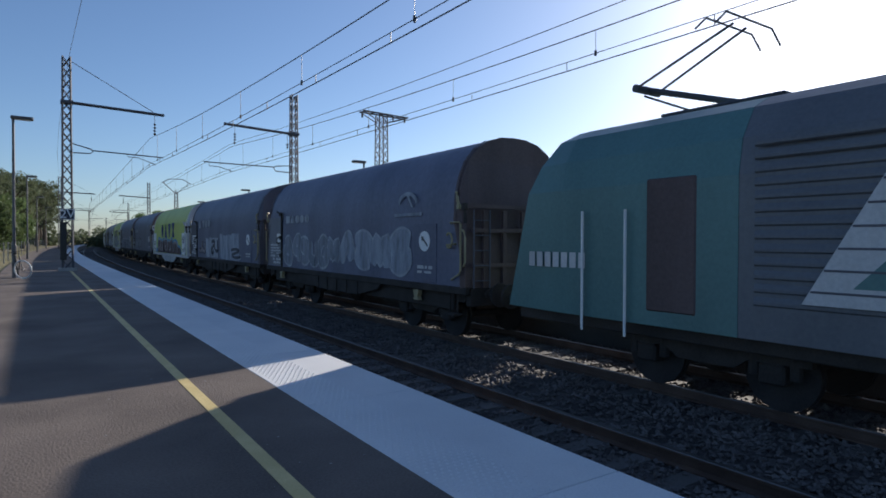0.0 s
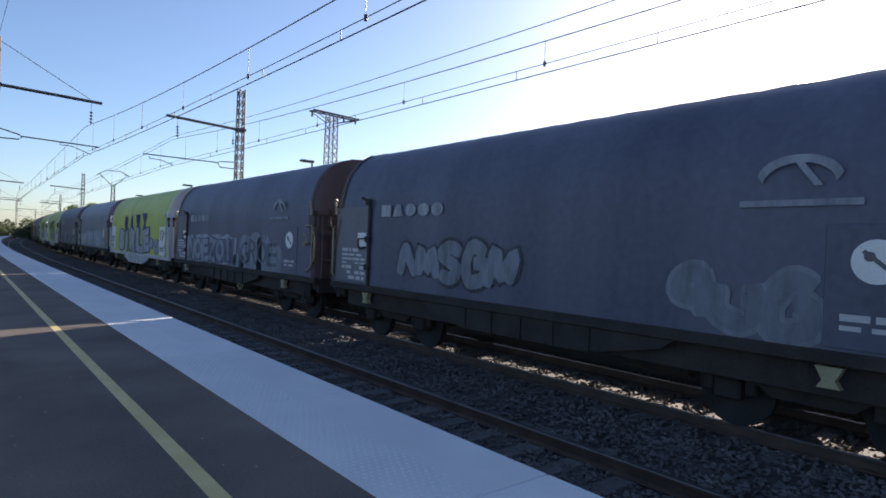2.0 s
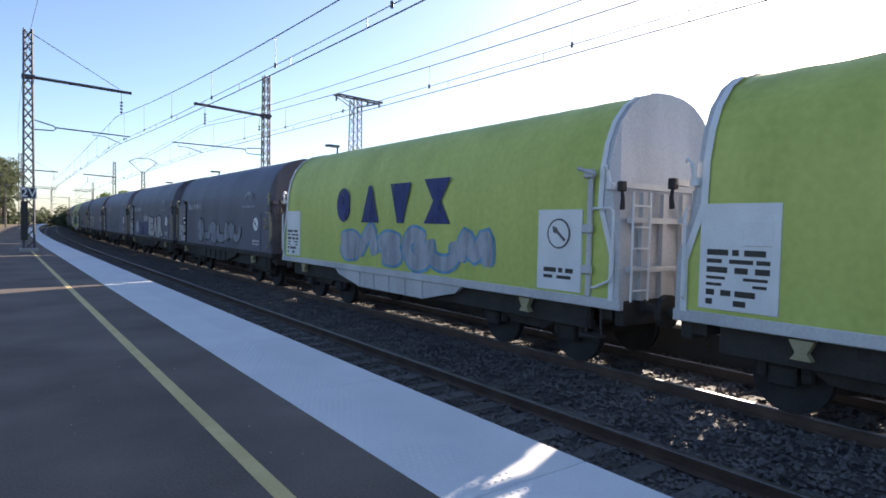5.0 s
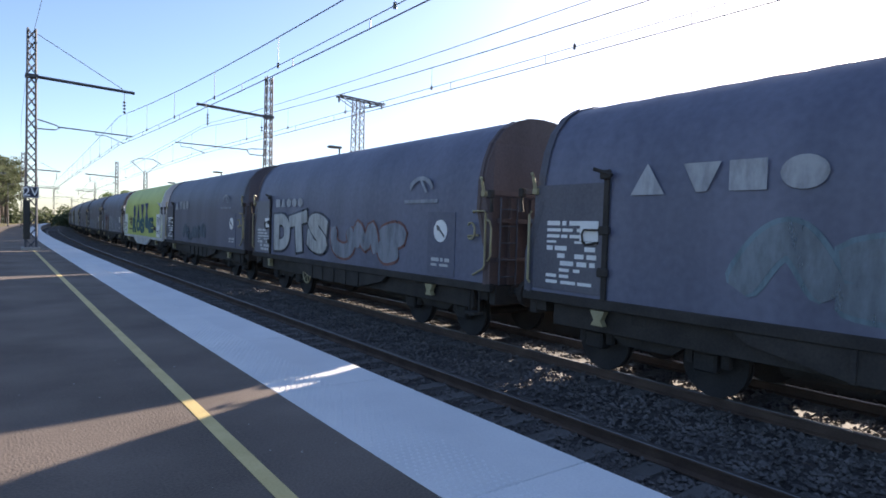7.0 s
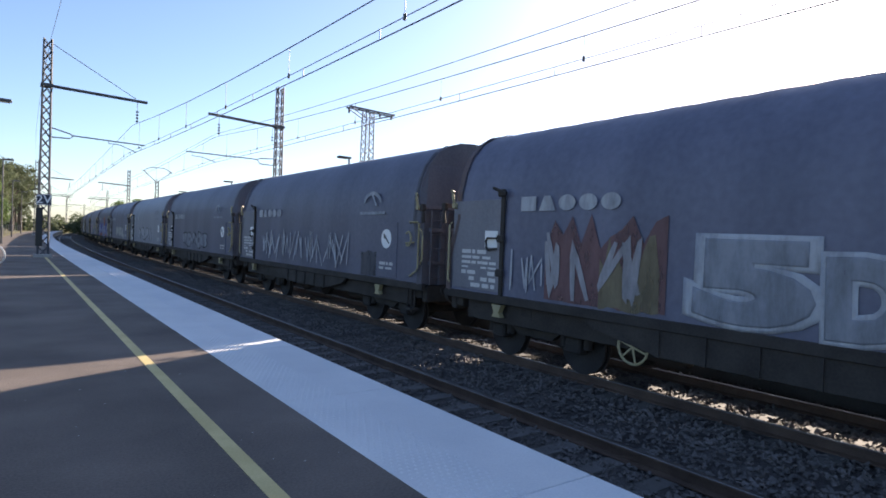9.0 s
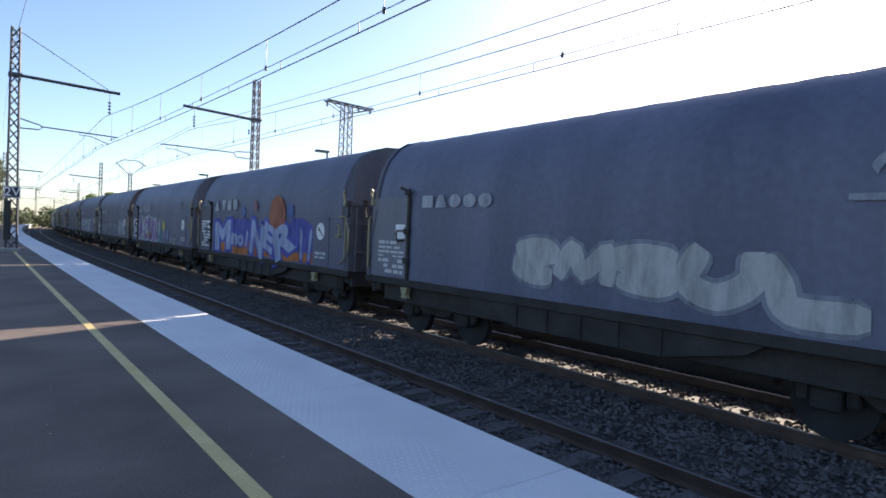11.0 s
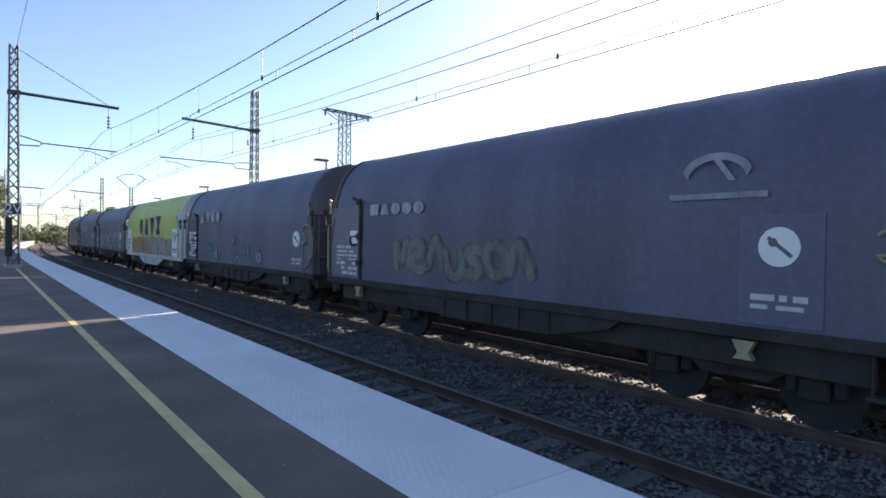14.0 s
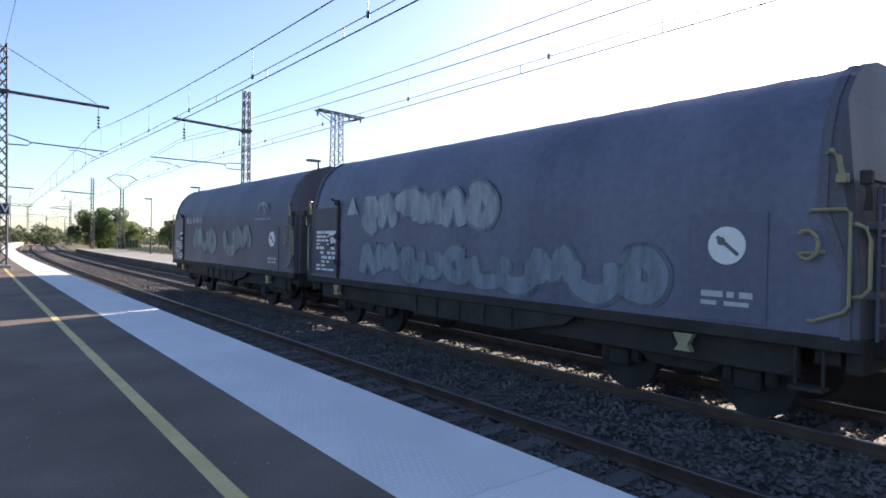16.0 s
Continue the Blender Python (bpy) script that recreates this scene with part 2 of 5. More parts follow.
# ---- ground, trackbed, tracks ----
LINE = steps(-90, 34, 8) + steps(40, 640, 6)
NEAR = steps(-60, 34, 6) + steps(38, 170, 4)
bm = bmesh.new()
N = 60
grid = [[bm.verts.new((x, y, BED_Z - 0.35 + (0.0 if abs(x) < 60 and -80 < y < 400 else 0.25 * math.sin(x * 0.011) * math.cos(y * 0.013)))) for x in np.linspace(-3000, 3000, N)] for y in np.linspace(-3000, 3000, N)]
for j in range(N - 1):
    for i in range(N - 1):
        bm.faces.new((grid[j][i], grid[j][i + 1], grid[j + 1][i + 1], grid[j + 1][i]))
tagged(part("ground", bm, DRY_GRASS), "dry grassy ground reaching to the horizon", "ground", kind="structure")

bm = bmesh.new()
ribbon(bm, steps(-60, 34, 6) + steps(38, 400, 6), ((-60, BED_Z - 0.3), (-1.35, BED_Z - 0.3), (-1.35, -0.06), (-4.5, -0.10), (-60, -0.25)))
tagged(part("verge", bm, DRY_GRASS), "strip of dry yellowed grass beside the platform", "ground", kind="structure")
bm = bmesh.new()
ribbon(bm, LINE, ((EDGE - 0.3, BED_Z - 0.3), (FAR_EDGE + 0.4, BED_Z - 0.3), (FAR_EDGE + 0.4, BED_Z - 0.04), (TRACK_2 + 1.4, BED_Z), (TRACK_2 - 1.4, BED_Z),
                  ((TRACK_1 + TRACK_2) / 2, BED_Z + 0.03), (TRACK_1 + 1.4, BED_Z), (TRACK_1 - 1.3, BED_Z), (EDGE - 0.3, BED_Z - 0.03)))
tagged(part("trackbed", bm, BALLAST), "bed of dark grey ballast under both tracks", "trackbed", kind="structure")

RAIL = ((-0.065, -0.155), (0.065, -0.155), (0.065, -0.14), (0.012, -0.12), (0.012, -0.045), (0.035, -0.035), (0.035, -0.008), (-0.035, -0.008), (-0.035, -0.035), (-0.012, -0.045), (-0.012, -0.12), (-0.065, -0.14))
sl = bmesh.new()
loft(sl, [[(x, y, z) for y, z in ((-0.14, -0.18), (0.14, -0.18), (0.11, 0.0), (-0.11, 0.0))] for x in (-1.28, -0.35, 0.35, 1.28)], True)
SLEEPER_MESH = bpy.data.meshes.new("sleeper")
sl.to_mesh(SLEEPER_MESH)
sl.free()
tracks = []
for c, word in ((TRACK_1, "empty"), (TRACK_2, "occupied")):
    tr = thing("track", "%s railway track, rusty rails with polished heads on concrete sleepers" % word, "railway track", "tracks", "structure")
    tracks.append((tr, c))
    for e in (-0.7525, 0.7525):
        bm = bmesh.new()
        ribbon(bm, LINE, [(c + e + x, RAIL_Z + z) for x, z in RAIL])
        rail = part("rail", bm, RAIL_SIDE, tr)
        bm = bmesh.new()
        ribbon(bm, LINE, [(c + e + x, RAIL_Z + z) for x, z in ((-0.034, -0.0078), (0.034, -0.0078), (0.028, 0.002), (-0.028, 0.002))])
        part("railhead", bm, RAIL_TOP, rail, "polished rail head")

# ---- near platform ----
bm = bmesh.new()
ribbon(bm, NEAR, rect(-1.35, STRIP_L - 0.002, BED_Z - 0.3, 0.0))
platform = tagged(part("platform", bm, ASPHALT), "worn dark asphalt station platform, partly in the train's shade", "platform", kind="structure")
bm = bmesh.new()
ribbon(bm, steps(-60, 30, 6) + steps(32.2, 32.6, 0.4), rect(YELLOW - 0.05, YELLOW + 0.05, -0.02, 0.004))
tagged(part("yellow_line", bm, YELLOW_PAINT), "worn yellow safety line painted on the platform", "marking", kind="structure")
platform_edge = thing("platform_edge", "pale painted concrete edge slabs with a dotted tactile band", "platform edge", kind="structure")
bm = bmesh.new()
ribbon(bm, NEAR, rect(STRIP_L + 0.03, EDGE - 0.10, BED_Z - 0.3, -0.085))
part("retaining_wall", bm, CONCRETE, platform_edge, "concrete wall under the edge slabs")

# ---- far platform, its wall and boundary fence ----
bm = bmesh.new()
ribbon(bm, steps(-60, 34, 6) + steps(38, 96, 4), ((FAR_EDGE + 0.25, BED_Z - 0.3), (15.2, BED_Z - 0.3), (15.2, FAR_Z), (FAR_EDGE + 0.25, FAR_Z)))
tagged(part("far_platform", bm, GRAVEL), "low pale gravel platform across the tracks", "platform", kind="structure")
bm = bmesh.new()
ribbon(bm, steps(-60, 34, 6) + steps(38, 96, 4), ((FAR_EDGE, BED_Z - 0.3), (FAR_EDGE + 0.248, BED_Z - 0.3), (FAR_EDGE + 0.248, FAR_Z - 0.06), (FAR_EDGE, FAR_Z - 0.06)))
tagged(part("far_platform_wall", bm, FAR_WALL), "wall of the low platform across the tracks, its shade painted dark", "wall", kind="structure")
bm = bmesh.new()
ribbon(bm, steps(-60, 34, 6) + steps(38, 96, 4), rect(FAR_EDGE - 0.05, FAR_EDGE + 0.5, FAR_Z - 0.058, FAR_Z + 0.015))
tagged(part("far_platform_edge", bm, CONCRETE), "weathered pale concrete edge of the platform across the tracks", "platform edge", kind="structure")
bm = bmesh.new()
ribbon(bm, steps(-60, 34, 6) + steps(38, 400, 6), ((FAR_EDGE + 0.5, BED_Z - 0.3), (80, BED_Z - 0.3), (80, -0.2), (15.4, FAR_Z - 0.06), (FAR_EDGE + 0.7, BED_Z - 0.05)))
tagged(part("far_verge", bm, DRY_GRASS), "dry grass beyond the platform across the tracks", "ground", kind="structure")


def fence(s0, s1, x, z, h, gap, label):
    f = thing("fence", label, "fence")
    for s in steps(s0, s1, gap):
        bm = bmesh.new()
        p = along(s, x, z)
        box(bm, p.x - 0.03, p.y - 0.03, p.z - 0.3, p.x + 0.03, p.y + 0.03, p.z + h)
        part("post", bm, CONCRETE, f)
    for k, zz in enumerate(np.linspace(0.4, h - 0.05, 3)):
        bm = bmesh.new()
        tube(bm, [along(s, x, z + zz) for s in steps(s0, s1, gap)], 0.006, 4)
        part("wire_strand", bm, LAMP_GREY, f)
    return f


fence(30, 120, -1.75, -0.1, 1.3, 5.0, "grey post and wire fence beside the platform")
fence(-20, 120, 16.0, FAR_Z, 1.3, 2.5, "low grey wire fence behind the platform across the tracks")

# ---- overhead line ----
def lattice(parent, h, w0, w1, apart=False):
    """A four-legged lattice column: legs, lacing, base."""
    for sx, sy in ((-1, -1), (1, -1), (1, 1), (-1, 1)):
        bm = bmesh.new()
        bar(bm, (sx * w0, sy * w0, -0.1), (sx * w1, sy * w1, h), 0.055)
        part("leg", bm, MAST_STEEL, parent)
    n = int(h / 0.48)
    joined = bmesh.new()
    for fx, fy in ((0, -1), (1, 0), (0, 1), (-1, 0)):
        for i in range(n):
            za, zb = h * i / n, h * (i + 1) / n
            a, b = w0 + (w1 - w0) * za / h, w0 + (w1 - w0) * zb / h
            for d in (-1, 1):
                bm = bmesh.new() if apart else joined
                bar(bm, (fx * a + fy * d * a, fy * a + fx * d * a, za), (fx * b - fy * d * b, fy * b - fx * d * b, zb), 0.026)
                if apart:
                    part("lacing_bar", bm, MAST_STEEL, parent)
    if apart:
        joined.free()
    else:
        tagged(part("lacing", joined, MAST_STEEL, parent), kind="stuff")
    bm = bmesh.new()
    soft_box(bm, -w0 - 0.15, -w0 - 0.15, -0.3, w0 + 0.15, w0 + 0.15, 0.14, 0.02)
    part("footing", bm, CONCRETE, parent, "concrete footing")


def insulators(parent, p, n=4):
    bm = bmesh.new()
    tube(bm, (p, (p[0], p[1], p[2] - 0.14 * n - 0.5)), 0.012, 5)
    hang = part("hanger", bm, MAST_STEEL, parent)
    for i in range(n):
        bm = bmesh.new()
        z = p[2] - 0.45 - 0.15 * i
        tube(bm, ((p[0], p[1], z), (p[0], p[1], z - 0.04), (p[0], p[1], z - 0.09)), [0.03, 0.075, 0.03], 8)
        part("insulator", bm, INSULATOR, hang)


NEAR_ARMS = dict(root=(7.62, 5.79, 5.36), tip=(4.05, 7.49), hang=3.62, join=(1.0, 5.52), low=(4.0, 5.43), reg=(2.45, 3.65, 5.06))
FAR_ARMS = dict(root=(7.24, 5.49, 5.12), tip=(3.72, 7.42), hang=3.18, join=(1.1, 5.36), low=(4.72, 5.38), reg=(4.45, 3.28, 4.98))


def mast(s, x, side, arms, h=9.6, sign=False, ground=0.0):
    """side +1: the arms reach to the right of the line."""
    label = "dark lattice mast, overhead line arms" + (", navy 2V sign" if sign else "")
    m = thing("catenary_mast", label, "mast", "catenary masts", m=at(s, x, ground))
    g = ground
    r, jx, jz = arms["root"], arms["join"][0], arms["join"][1] - g
    lattice(m, h - g, 0.20, 0.15, apart=abs(s - 32) < 1)
    bm = bmesh.new()
    bar(bm, (side * 0.15, 0, r[0] - g), (side * arms["tip"][0], 0, arms["tip"][1] - g), 0.10)
    part("arm", bm, MAST_STEEL, m)
    for d in (-0.2, 0.2):
        bm = bmesh.new()
        box(bm, -0.24, d - 0.03, r[0] - 0.08 - g, 0.24, d + 0.03, r[0] + 0.06 - g)
        part("clamp", bm, MAST_STEEL, m)
    insulators(m, (side * arms["hang"], 0, arms["tip"][1] - g))
    if side > 0:
        bm = bmesh.new()
        tube(bm, ((0.15, 0, 9.5 - g), (3.55, 0, 7.6 - g)), 0.016, 5)
        part("stay", bm, MAST_STEEL, m)
    else:
        insulators(m, (-0.33, 0.1, r[0] - 0.1 - g), 2)
    bm = bmesh.new()
    tube(bm, ((side * 0.15, 0, r[1] - g), (side * (jx - 0.06), 0, jz + 0.06), (side * (jx + 0.02), 0, jz - 0.05), (side * (jx - 0.1), 0, r[2] + 0.02 - g), (side * 0.15, 0, r[2] - g)), 0.028, 6)
    part("bracket", bm, MAST_STEEL, m)
    bm = bmesh.new()
    tube(bm, ((side * jx, 0, jz), (side * arms["low"][0], 0, arms["low"][1] - g)), 0.03, 6)
    part("arm", bm, MAST_STEEL, m)
    bm = bmesh.new()
    a, b, c = arms["reg"]
    e = 0.45 if b > a else -0.45
    tube(bm, ((side * a, 0, jz - 0.06), (side * a, 0, jz - 0.17), (side * (a + e), 0, jz - 0.18), (side * b, 0, c - g)), 0.018, 6)
    part("registration_arm", bm, MAST_STEEL, m)
    if sign:
        bm = bmesh.new()
        soft_box(bm, -0.30, -0.26, 2.30, 0.28, -0.23, 2.80, 0.01)
        board = part("sign_board", bm, NAVY_SIGN, m, "navy sign board")
        me = lettering("2V", 0.52, 0.004, 0.003)
        me.transform(pose(-0.01, -0.266, 2.55, 90, 0, 0))
        piece("lettering", me, WHITE, board, "white sign lettering 2V")
        for x0, z0, x1, z1 in ((-0.285, 2.315, 0.265, 2.335), (-0.285, 2.765, 0.265, 2.785), (-0.285, 2.335, -0.265, 2.765), (0.245, 2.335, 0.265, 2.765)):
            bm = bmesh.new()
            box(bm, x0, -0.266, z0, x1, -0.2605, z1)
            part("border_strip", bm, WHITE, board, "white border line")
        bm = bmesh.new()
        soft_box(bm, -0.30, -0.3, 0.5, -0.04, -0.2, 2.2, 0.02)
        part("cabinet", bm, BLACK, m, "dark equipment box strapped to the mast")
    return m


SPANS = (-29.0, 32.0, 94.0, 152.0, 212.0, 272.0, 332.0)
for i, s in enumerate(SPANS):
    mast(s, 1.12, 1, NEAR_ARMS, 9.65, sign=(i == 1))
    mast(s, 11.72, -1, FAR_ARMS, 9.4, ground=FAR_Z)
m = thing("power_pylon", "far slender lattice pylon with a wide six-sided head", "pylon", "pylons", m=at(91.0, 14.9, -0.3))
lattice(m, 8.3, 0.30, 0.18)
bm = bmesh.new()
for y in (-0.15, 0.15):
    for a, b in (((-0.2, 8.2), (-1.7, 9.6)), ((0.2, 8.2), (1.7, 9.6)), ((-1.7, 9.6), (-0.9, 10.1)), ((-0.9, 10.1), (0.9, 10.1)), ((0.9, 10.1), (1.7, 9.6)), ((-1.9, 9.5), (-0.9, 10.1)), ((1.9, 9.5), (0.9, 10.1))):
        bar(bm, (a[0], y, a[1]), (b[0], y, b[1]), 0.04)
part("crossarm", bm, MAST_STEEL, m)
for s in (30.0,):
    m = thing("power_pylon", "slender steel lattice pylon with a wide T crossarm", "pylon", "pylons", m=at(s, 16.1, -0.3))
    lattice(m, 8.75, 0.33, 0.24)
    bm = bmesh.new()
    for y in (-0.22, 0.22):
        bar(bm, (-1.25, y, 8.85), (1.6, y, 8.75), 0.07)
        bar(bm, (-1.25, y, 8.85), (-0.24, y, 8.35), 0.04)
        bar(bm, (1.6, y, 8.75), (0.24, y, 8.35), 0.04)
    for x in (-1.25, -0.6, 0.0, 0.7, 1.6):
        bar(bm, (x, -0.22, 8.8), (x, 0.22, 8.8), 0.05)
    part("crossarm", bm, MAST_STEEL, m)
    for x in (-1.2, 0.75, 1.5):
        bm = bmesh.new()
        tube(bm, ((x, 0, 8.75), (x, 0, 8.5)), 0.05, 6)
        part("insulator", bm, INSULATOR, m)


def sag(s, low, high, span=SPANS):
    """A hanging height: low at mid-span, high at the masts."""
    for a, b in zip(span, span[1:]):
        if a <= s <= b:
            u = (s - (a + b) / 2) / ((b - a) / 2)
            k = 1.0 if a < 0 else 0.55
            return high - k * (high - low) * (1 - u * u)
    return high


for c, contact, aux, carrier in ((TRACK_1, (4.50, 4.98), (4.66, 5.12), (5.15, 6.35)), (TRACK_2, (4.68, 4.98), (4.85, 5.14), (5.24, 6.3))):
    line = thing("overhead_wire", "dark overhead contact line hung on droppers above a track", "overhead line", "overhead lines")
    for nm, hh, r in (("contact_wire", contact, 0.011), ("auxiliary_wire", aux, 0.008), ("carrier_wire", carrier, 0.011)):
        bm = bmesh.new()
        tube(bm, [along(s, c, sag(s, *hh)) for s in steps(-29, 34, 1.5) + steps(36, 330, 3)], r, 5)
        part(nm, bm, WIRE, line)
    for s in steps(-24, 120, 4.5):
        bm = bmesh.new()
        tube(bm, (along(s, c, sag(s, *carrier)), along(s, c, sag(s, *aux))), 0.006, 4)
        soft_box(bm, *(along(s, c, sag(s, *aux)) - Vector((0.02, 0.02, 0.05))), *(along(s, c, sag(s, *aux)) + Vector((0.02, 0.02, 0.05))), 0.005)
        part("dropper", bm, WIRE, line)
    for s in steps(-22, 120, 3.0):
        bm = bmesh.new()
        tube(bm, (along(s, c, sag(s, *aux)), along(s, c, sag(s, *contact))), 0.009, 4)
        part("dropper", bm, WIRE, line)
for x, lo, hi in ((TRACK_2, 5.58, 6.45), (1.2, 8.6, 9.6)):
    bm = bmesh.new()
    tube(bm, [along(s, x, sag(s, lo, hi)) for s in steps(-29, 34, 1.5) + steps(36, 330, 3)], 0.009, 5)
    tagged(part("feeder_wire", bm, WIRE), "thin dark feeder wire slung between the masts", "wire", "feeder wires")


# ---- lamps, bicycle ----
def street_lamp(s, x, z, h, side):
    m = thing("platform_lamp", "slim grey platform lamp post with a flat rectangular head", "lamp", "platform lamps", m=at(s, x, z))
    bm = bmesh.new()
    tube(bm, ((0, 0, -0.05), (0, 0, 1.2), (0, 0, 1.25), (0, 0, h)), [0.075, 0.075, 0.055, 0.045], 10)
    part("pole", bm, LAMP_GREY, m)
    bm = bmesh.new()
    soft_box(bm, min(-0.08 * side, 0.62 * side), -0.15, h - 0.02, max(-0.08 * side, 0.62 * side), 0.15, h + 0.09, 0.03)
    head = part("lamp_head", bm, LAMP_GREY, m)
    bm = bmesh.new()
    soft_box(bm, min(0.05 * side, 0.55 * side), -0.11, h - 0.035, max(0.05 * side, 0.55 * side), 0.11, h - 0.018, 0.005)
    part("diffuser", bm, WHITE, head, "unlit pale diffuser")
    bm = bmesh.new()
    disc(bm, (0, 0, 0.01), (0, 0, 1), 0.14, 0.03, 12)
    part("base_plate", bm, LAMP_GREY, m)


for s in (27.0, 52.0, 77.0, 102.0):
    street_lamp(s, -0.72, 0, 5.85, 1)
for s, x in ((27.0, 13.5), (48.0, 13.8), (66.0, 14.0), (92.0, 14.4)):
    street_lamp(s, x, FAR_Z, 5.5, -1)

bike = thing("bicycle", "bicycle with pale tyres leaning against a lamp post", "bicycle", m=at(26.7, -0.52, 0) @ pose(0, 0, 0, 0, -9, 14))
for y, steer, tyre in ((-0.52, 38, RUBBER), (0.52, 0, BLACK)):
    bm = bmesh.new()
    ring(bm, (0, 0, 0), (1, 0, 0), 0.32, 0.026)
    wheel = part("wheel", bm, tyre, bike, "wheel with a pale tyre" if steer else "wheel with a dark tyre")
    wheel.matrix_local = pose(0, y, 0.35, 0, 0, steer)
    bm = bmesh.new()
    for k in range(12):
        a = k * 0.5236
        tube(bm, ((0, 0, 0), (0, 0.31 * math.cos(a), 0.31 * math.sin(a))), 0.003, 4)
    disc(bm, (0, 0, 0), (1, 0, 0), 0.03, 0.1, 8)
    part("spokes", bm, LAMP_GREY, wheel)
bm = bmesh.new()
for a, b in (((0, -0.02, 0.33), (0, 0.16, 0.85)), ((0, -0.02, 0.33), (0, -0.38, 0.78)), ((0, 0.13, 0.78), (0, -0.37, 0.82)), ((0, 0.52, 0.35), (0, 0.13, 0.78)), ((0, 0.52, 0.35), (0, -0.02, 0.33)), ((0, -0.37, 0.9), (0, -0.52, 0.35))):
    tube(bm, (a, b), 0.016, 6)
part("bike_frame", bm, BLACK, bike)
bm = bmesh.new()
tube(bm, ((-0.28, -0.30, 1.0), (-0.1, -0.38, 1.02), (0.1, -0.38, 1.02), (0.28, -0.30, 1.0)), 0.013, 6)
tube(bm, ((0, -0.37, 0.88), (0, -0.38, 1.02)), 0.014, 6)
part("handlebar", bm, BLACK, bike)
bm = bmesh.new()
soft_box(bm, -0.07, 0.05, 0.9, 0.07, 0.3, 0.96, 0.03)
tube(bm, ((0, 0.16, 0.84), (0, 0.17, 0.92)), 0.014, 6)
part("saddle", bm, BLACK, bike)


# ---- plants ----
def crown_mesh(name, clumps, leaves, size, seed):
    """Leaves as small bent quads gathered in clumps (centre, radius)."""
    rng = np.random.default_rng(seed)
    vol = np.array([c[1] ** 2 for c in clumps])
    pick = rng.choice(len(clumps), leaves, p=vol / vol.sum())
    cen = np.array([c[0] for c in clumps])[pick]
    rad = np.array([c[1] for c in clumps])[pick]
    d = rng.normal(size=(leaves, 3))
    d /= np.linalg.norm(d, axis=1)[:, None]
    p = cen + d * (rad * rng.uniform(0.35, 1.12, leaves) ** 0.6)[:, None] * np.array((1, 1, 0.85))
    u = rng.normal(size=(leaves, 3))
    u /= np.linalg.norm(u, axis=1)[:, None]
    w = np.cross(u, rng.normal(size=(leaves, 3)))
    w /= np.linalg.norm(w, axis=1)[:, None]
    sz = size * rng.uniform(0.6, 1.3, leaves)[:, None]
    verts = np.stack([p - u * sz, p + w * sz * 0.55, p + u * sz, p - w * sz * 0.55], 1).reshape(-1, 3)
    me = bpy.data.meshes.new(name)
    me.from_pydata(verts.tolist(), [], np.arange(leaves * 4).reshape(-1, 4).tolist())
    return me


def tree(name, label, h, spread, leaves, size, seed, mat, m, low=0.3, group=""):
    rng = random.Random(seed)
    t = thing(name, label, "shrub" if name == "shrub" else "tree", group, m=m)
    bm = bmesh.new()
    clumps = []
    top = h * 0.8
    tube(bm, ((0, 0, -0.2), (0.05 * h * 0.3, 0, h * 0.3), (-0.02 * h, 0.03 * h, h * 0.55), (0, 0, top)), [0.035 * h, 0.027 * h, 0.018 * h, 0.006 * h], 8)
    for i in range(16):
        z = h * (low + (0.9 - low) * i / 15)
        a = i * 2.4 + rng.uniform(-0.4, 0.4)
        reach = spread * (0.45 + 0.55 * math.sin(math.pi * (0.15 + 0.75 * i / 15))) * rng.uniform(0.6, 1.05)
        tip = (math.cos(a) * reach, math.sin(a) * reach, min(z + reach * 0.3, h * 0.95))
        if name != "shrub" or i < 6:
            tube(bm, ((0, 0, z * 0.8), (tip[0] * 0.55, tip[1] * 0.55, z + 0.1 * reach), tip), [0.012 * h, 0.008 * h, 0.003 * h], 5)
        for k in range(3):
            clumps.append(((tip[0] * rng.uniform(0.5, 1.1), tip[1] * rng.uniform(0.5, 1.1), tip[2] + rng.uniform(-0.12, 0.12) * h), spread * rng.uniform(0.16, 0.32)))
    part("trunk", bm, BARK, t)
    piece("crown", crown_mesh("crown", clumps, leaves, size, seed), mat, t)
    return t


shrub_a = tree("shrub", "rounded green roadside shrub, backlit", 3.2, 2.3, 5000, 0.11, 3, LEAF, at(20, 24.0, -0.3, 40), 0.1, "shrubs behind the platform")
shrub_b = tree("shrub", "ragged dark green roadside shrub", 3.8, 2.0, 5000, 0.12, 4, LEAF_DARK, at(24, 22.5, -0.3, 10), 0.1, "shrubs behind the platform")
rs = random.Random(11)
for i in range(34):
    copy_thing(rs.choice((shrub_a, shrub_b)), at(-26 + i * 4.4 + rs.uniform(-1, 1), 21.5 + rs.uniform(0, 6), -0.3, rs.uniform(0, 360)))
big = tree("tree", "broad leafy green tree at the end of the platform", 5.0, 3.9, 16000, 0.14, 7, LEAF, at(103, 13.4, -0.4), 0.08)
copy_thing(big, at(112, 17.6, -2.0, 120))
small = tree("tree", "small open-crowned tree behind the fence", 5.0, 2.2, 4000, 0.11, 9, LEAF_DARK, at(82, 23.0, -0.3), 0.5)
left_a = tree("tree", "tall backlit tree with an airy dark crown beside the line", 9.5, 2.9, 6500, 0.13, 21, LEAF_DARK, at(66, -7.5, -0.2), 0.35, "trees beside the line")
left_b = tree("tree", "dense green tree beside the platform fence", 6.0, 3.3, 8000, 0.14, 22, LEAF, at(74, -5.0, -0.2), 0.15, "trees beside the line")
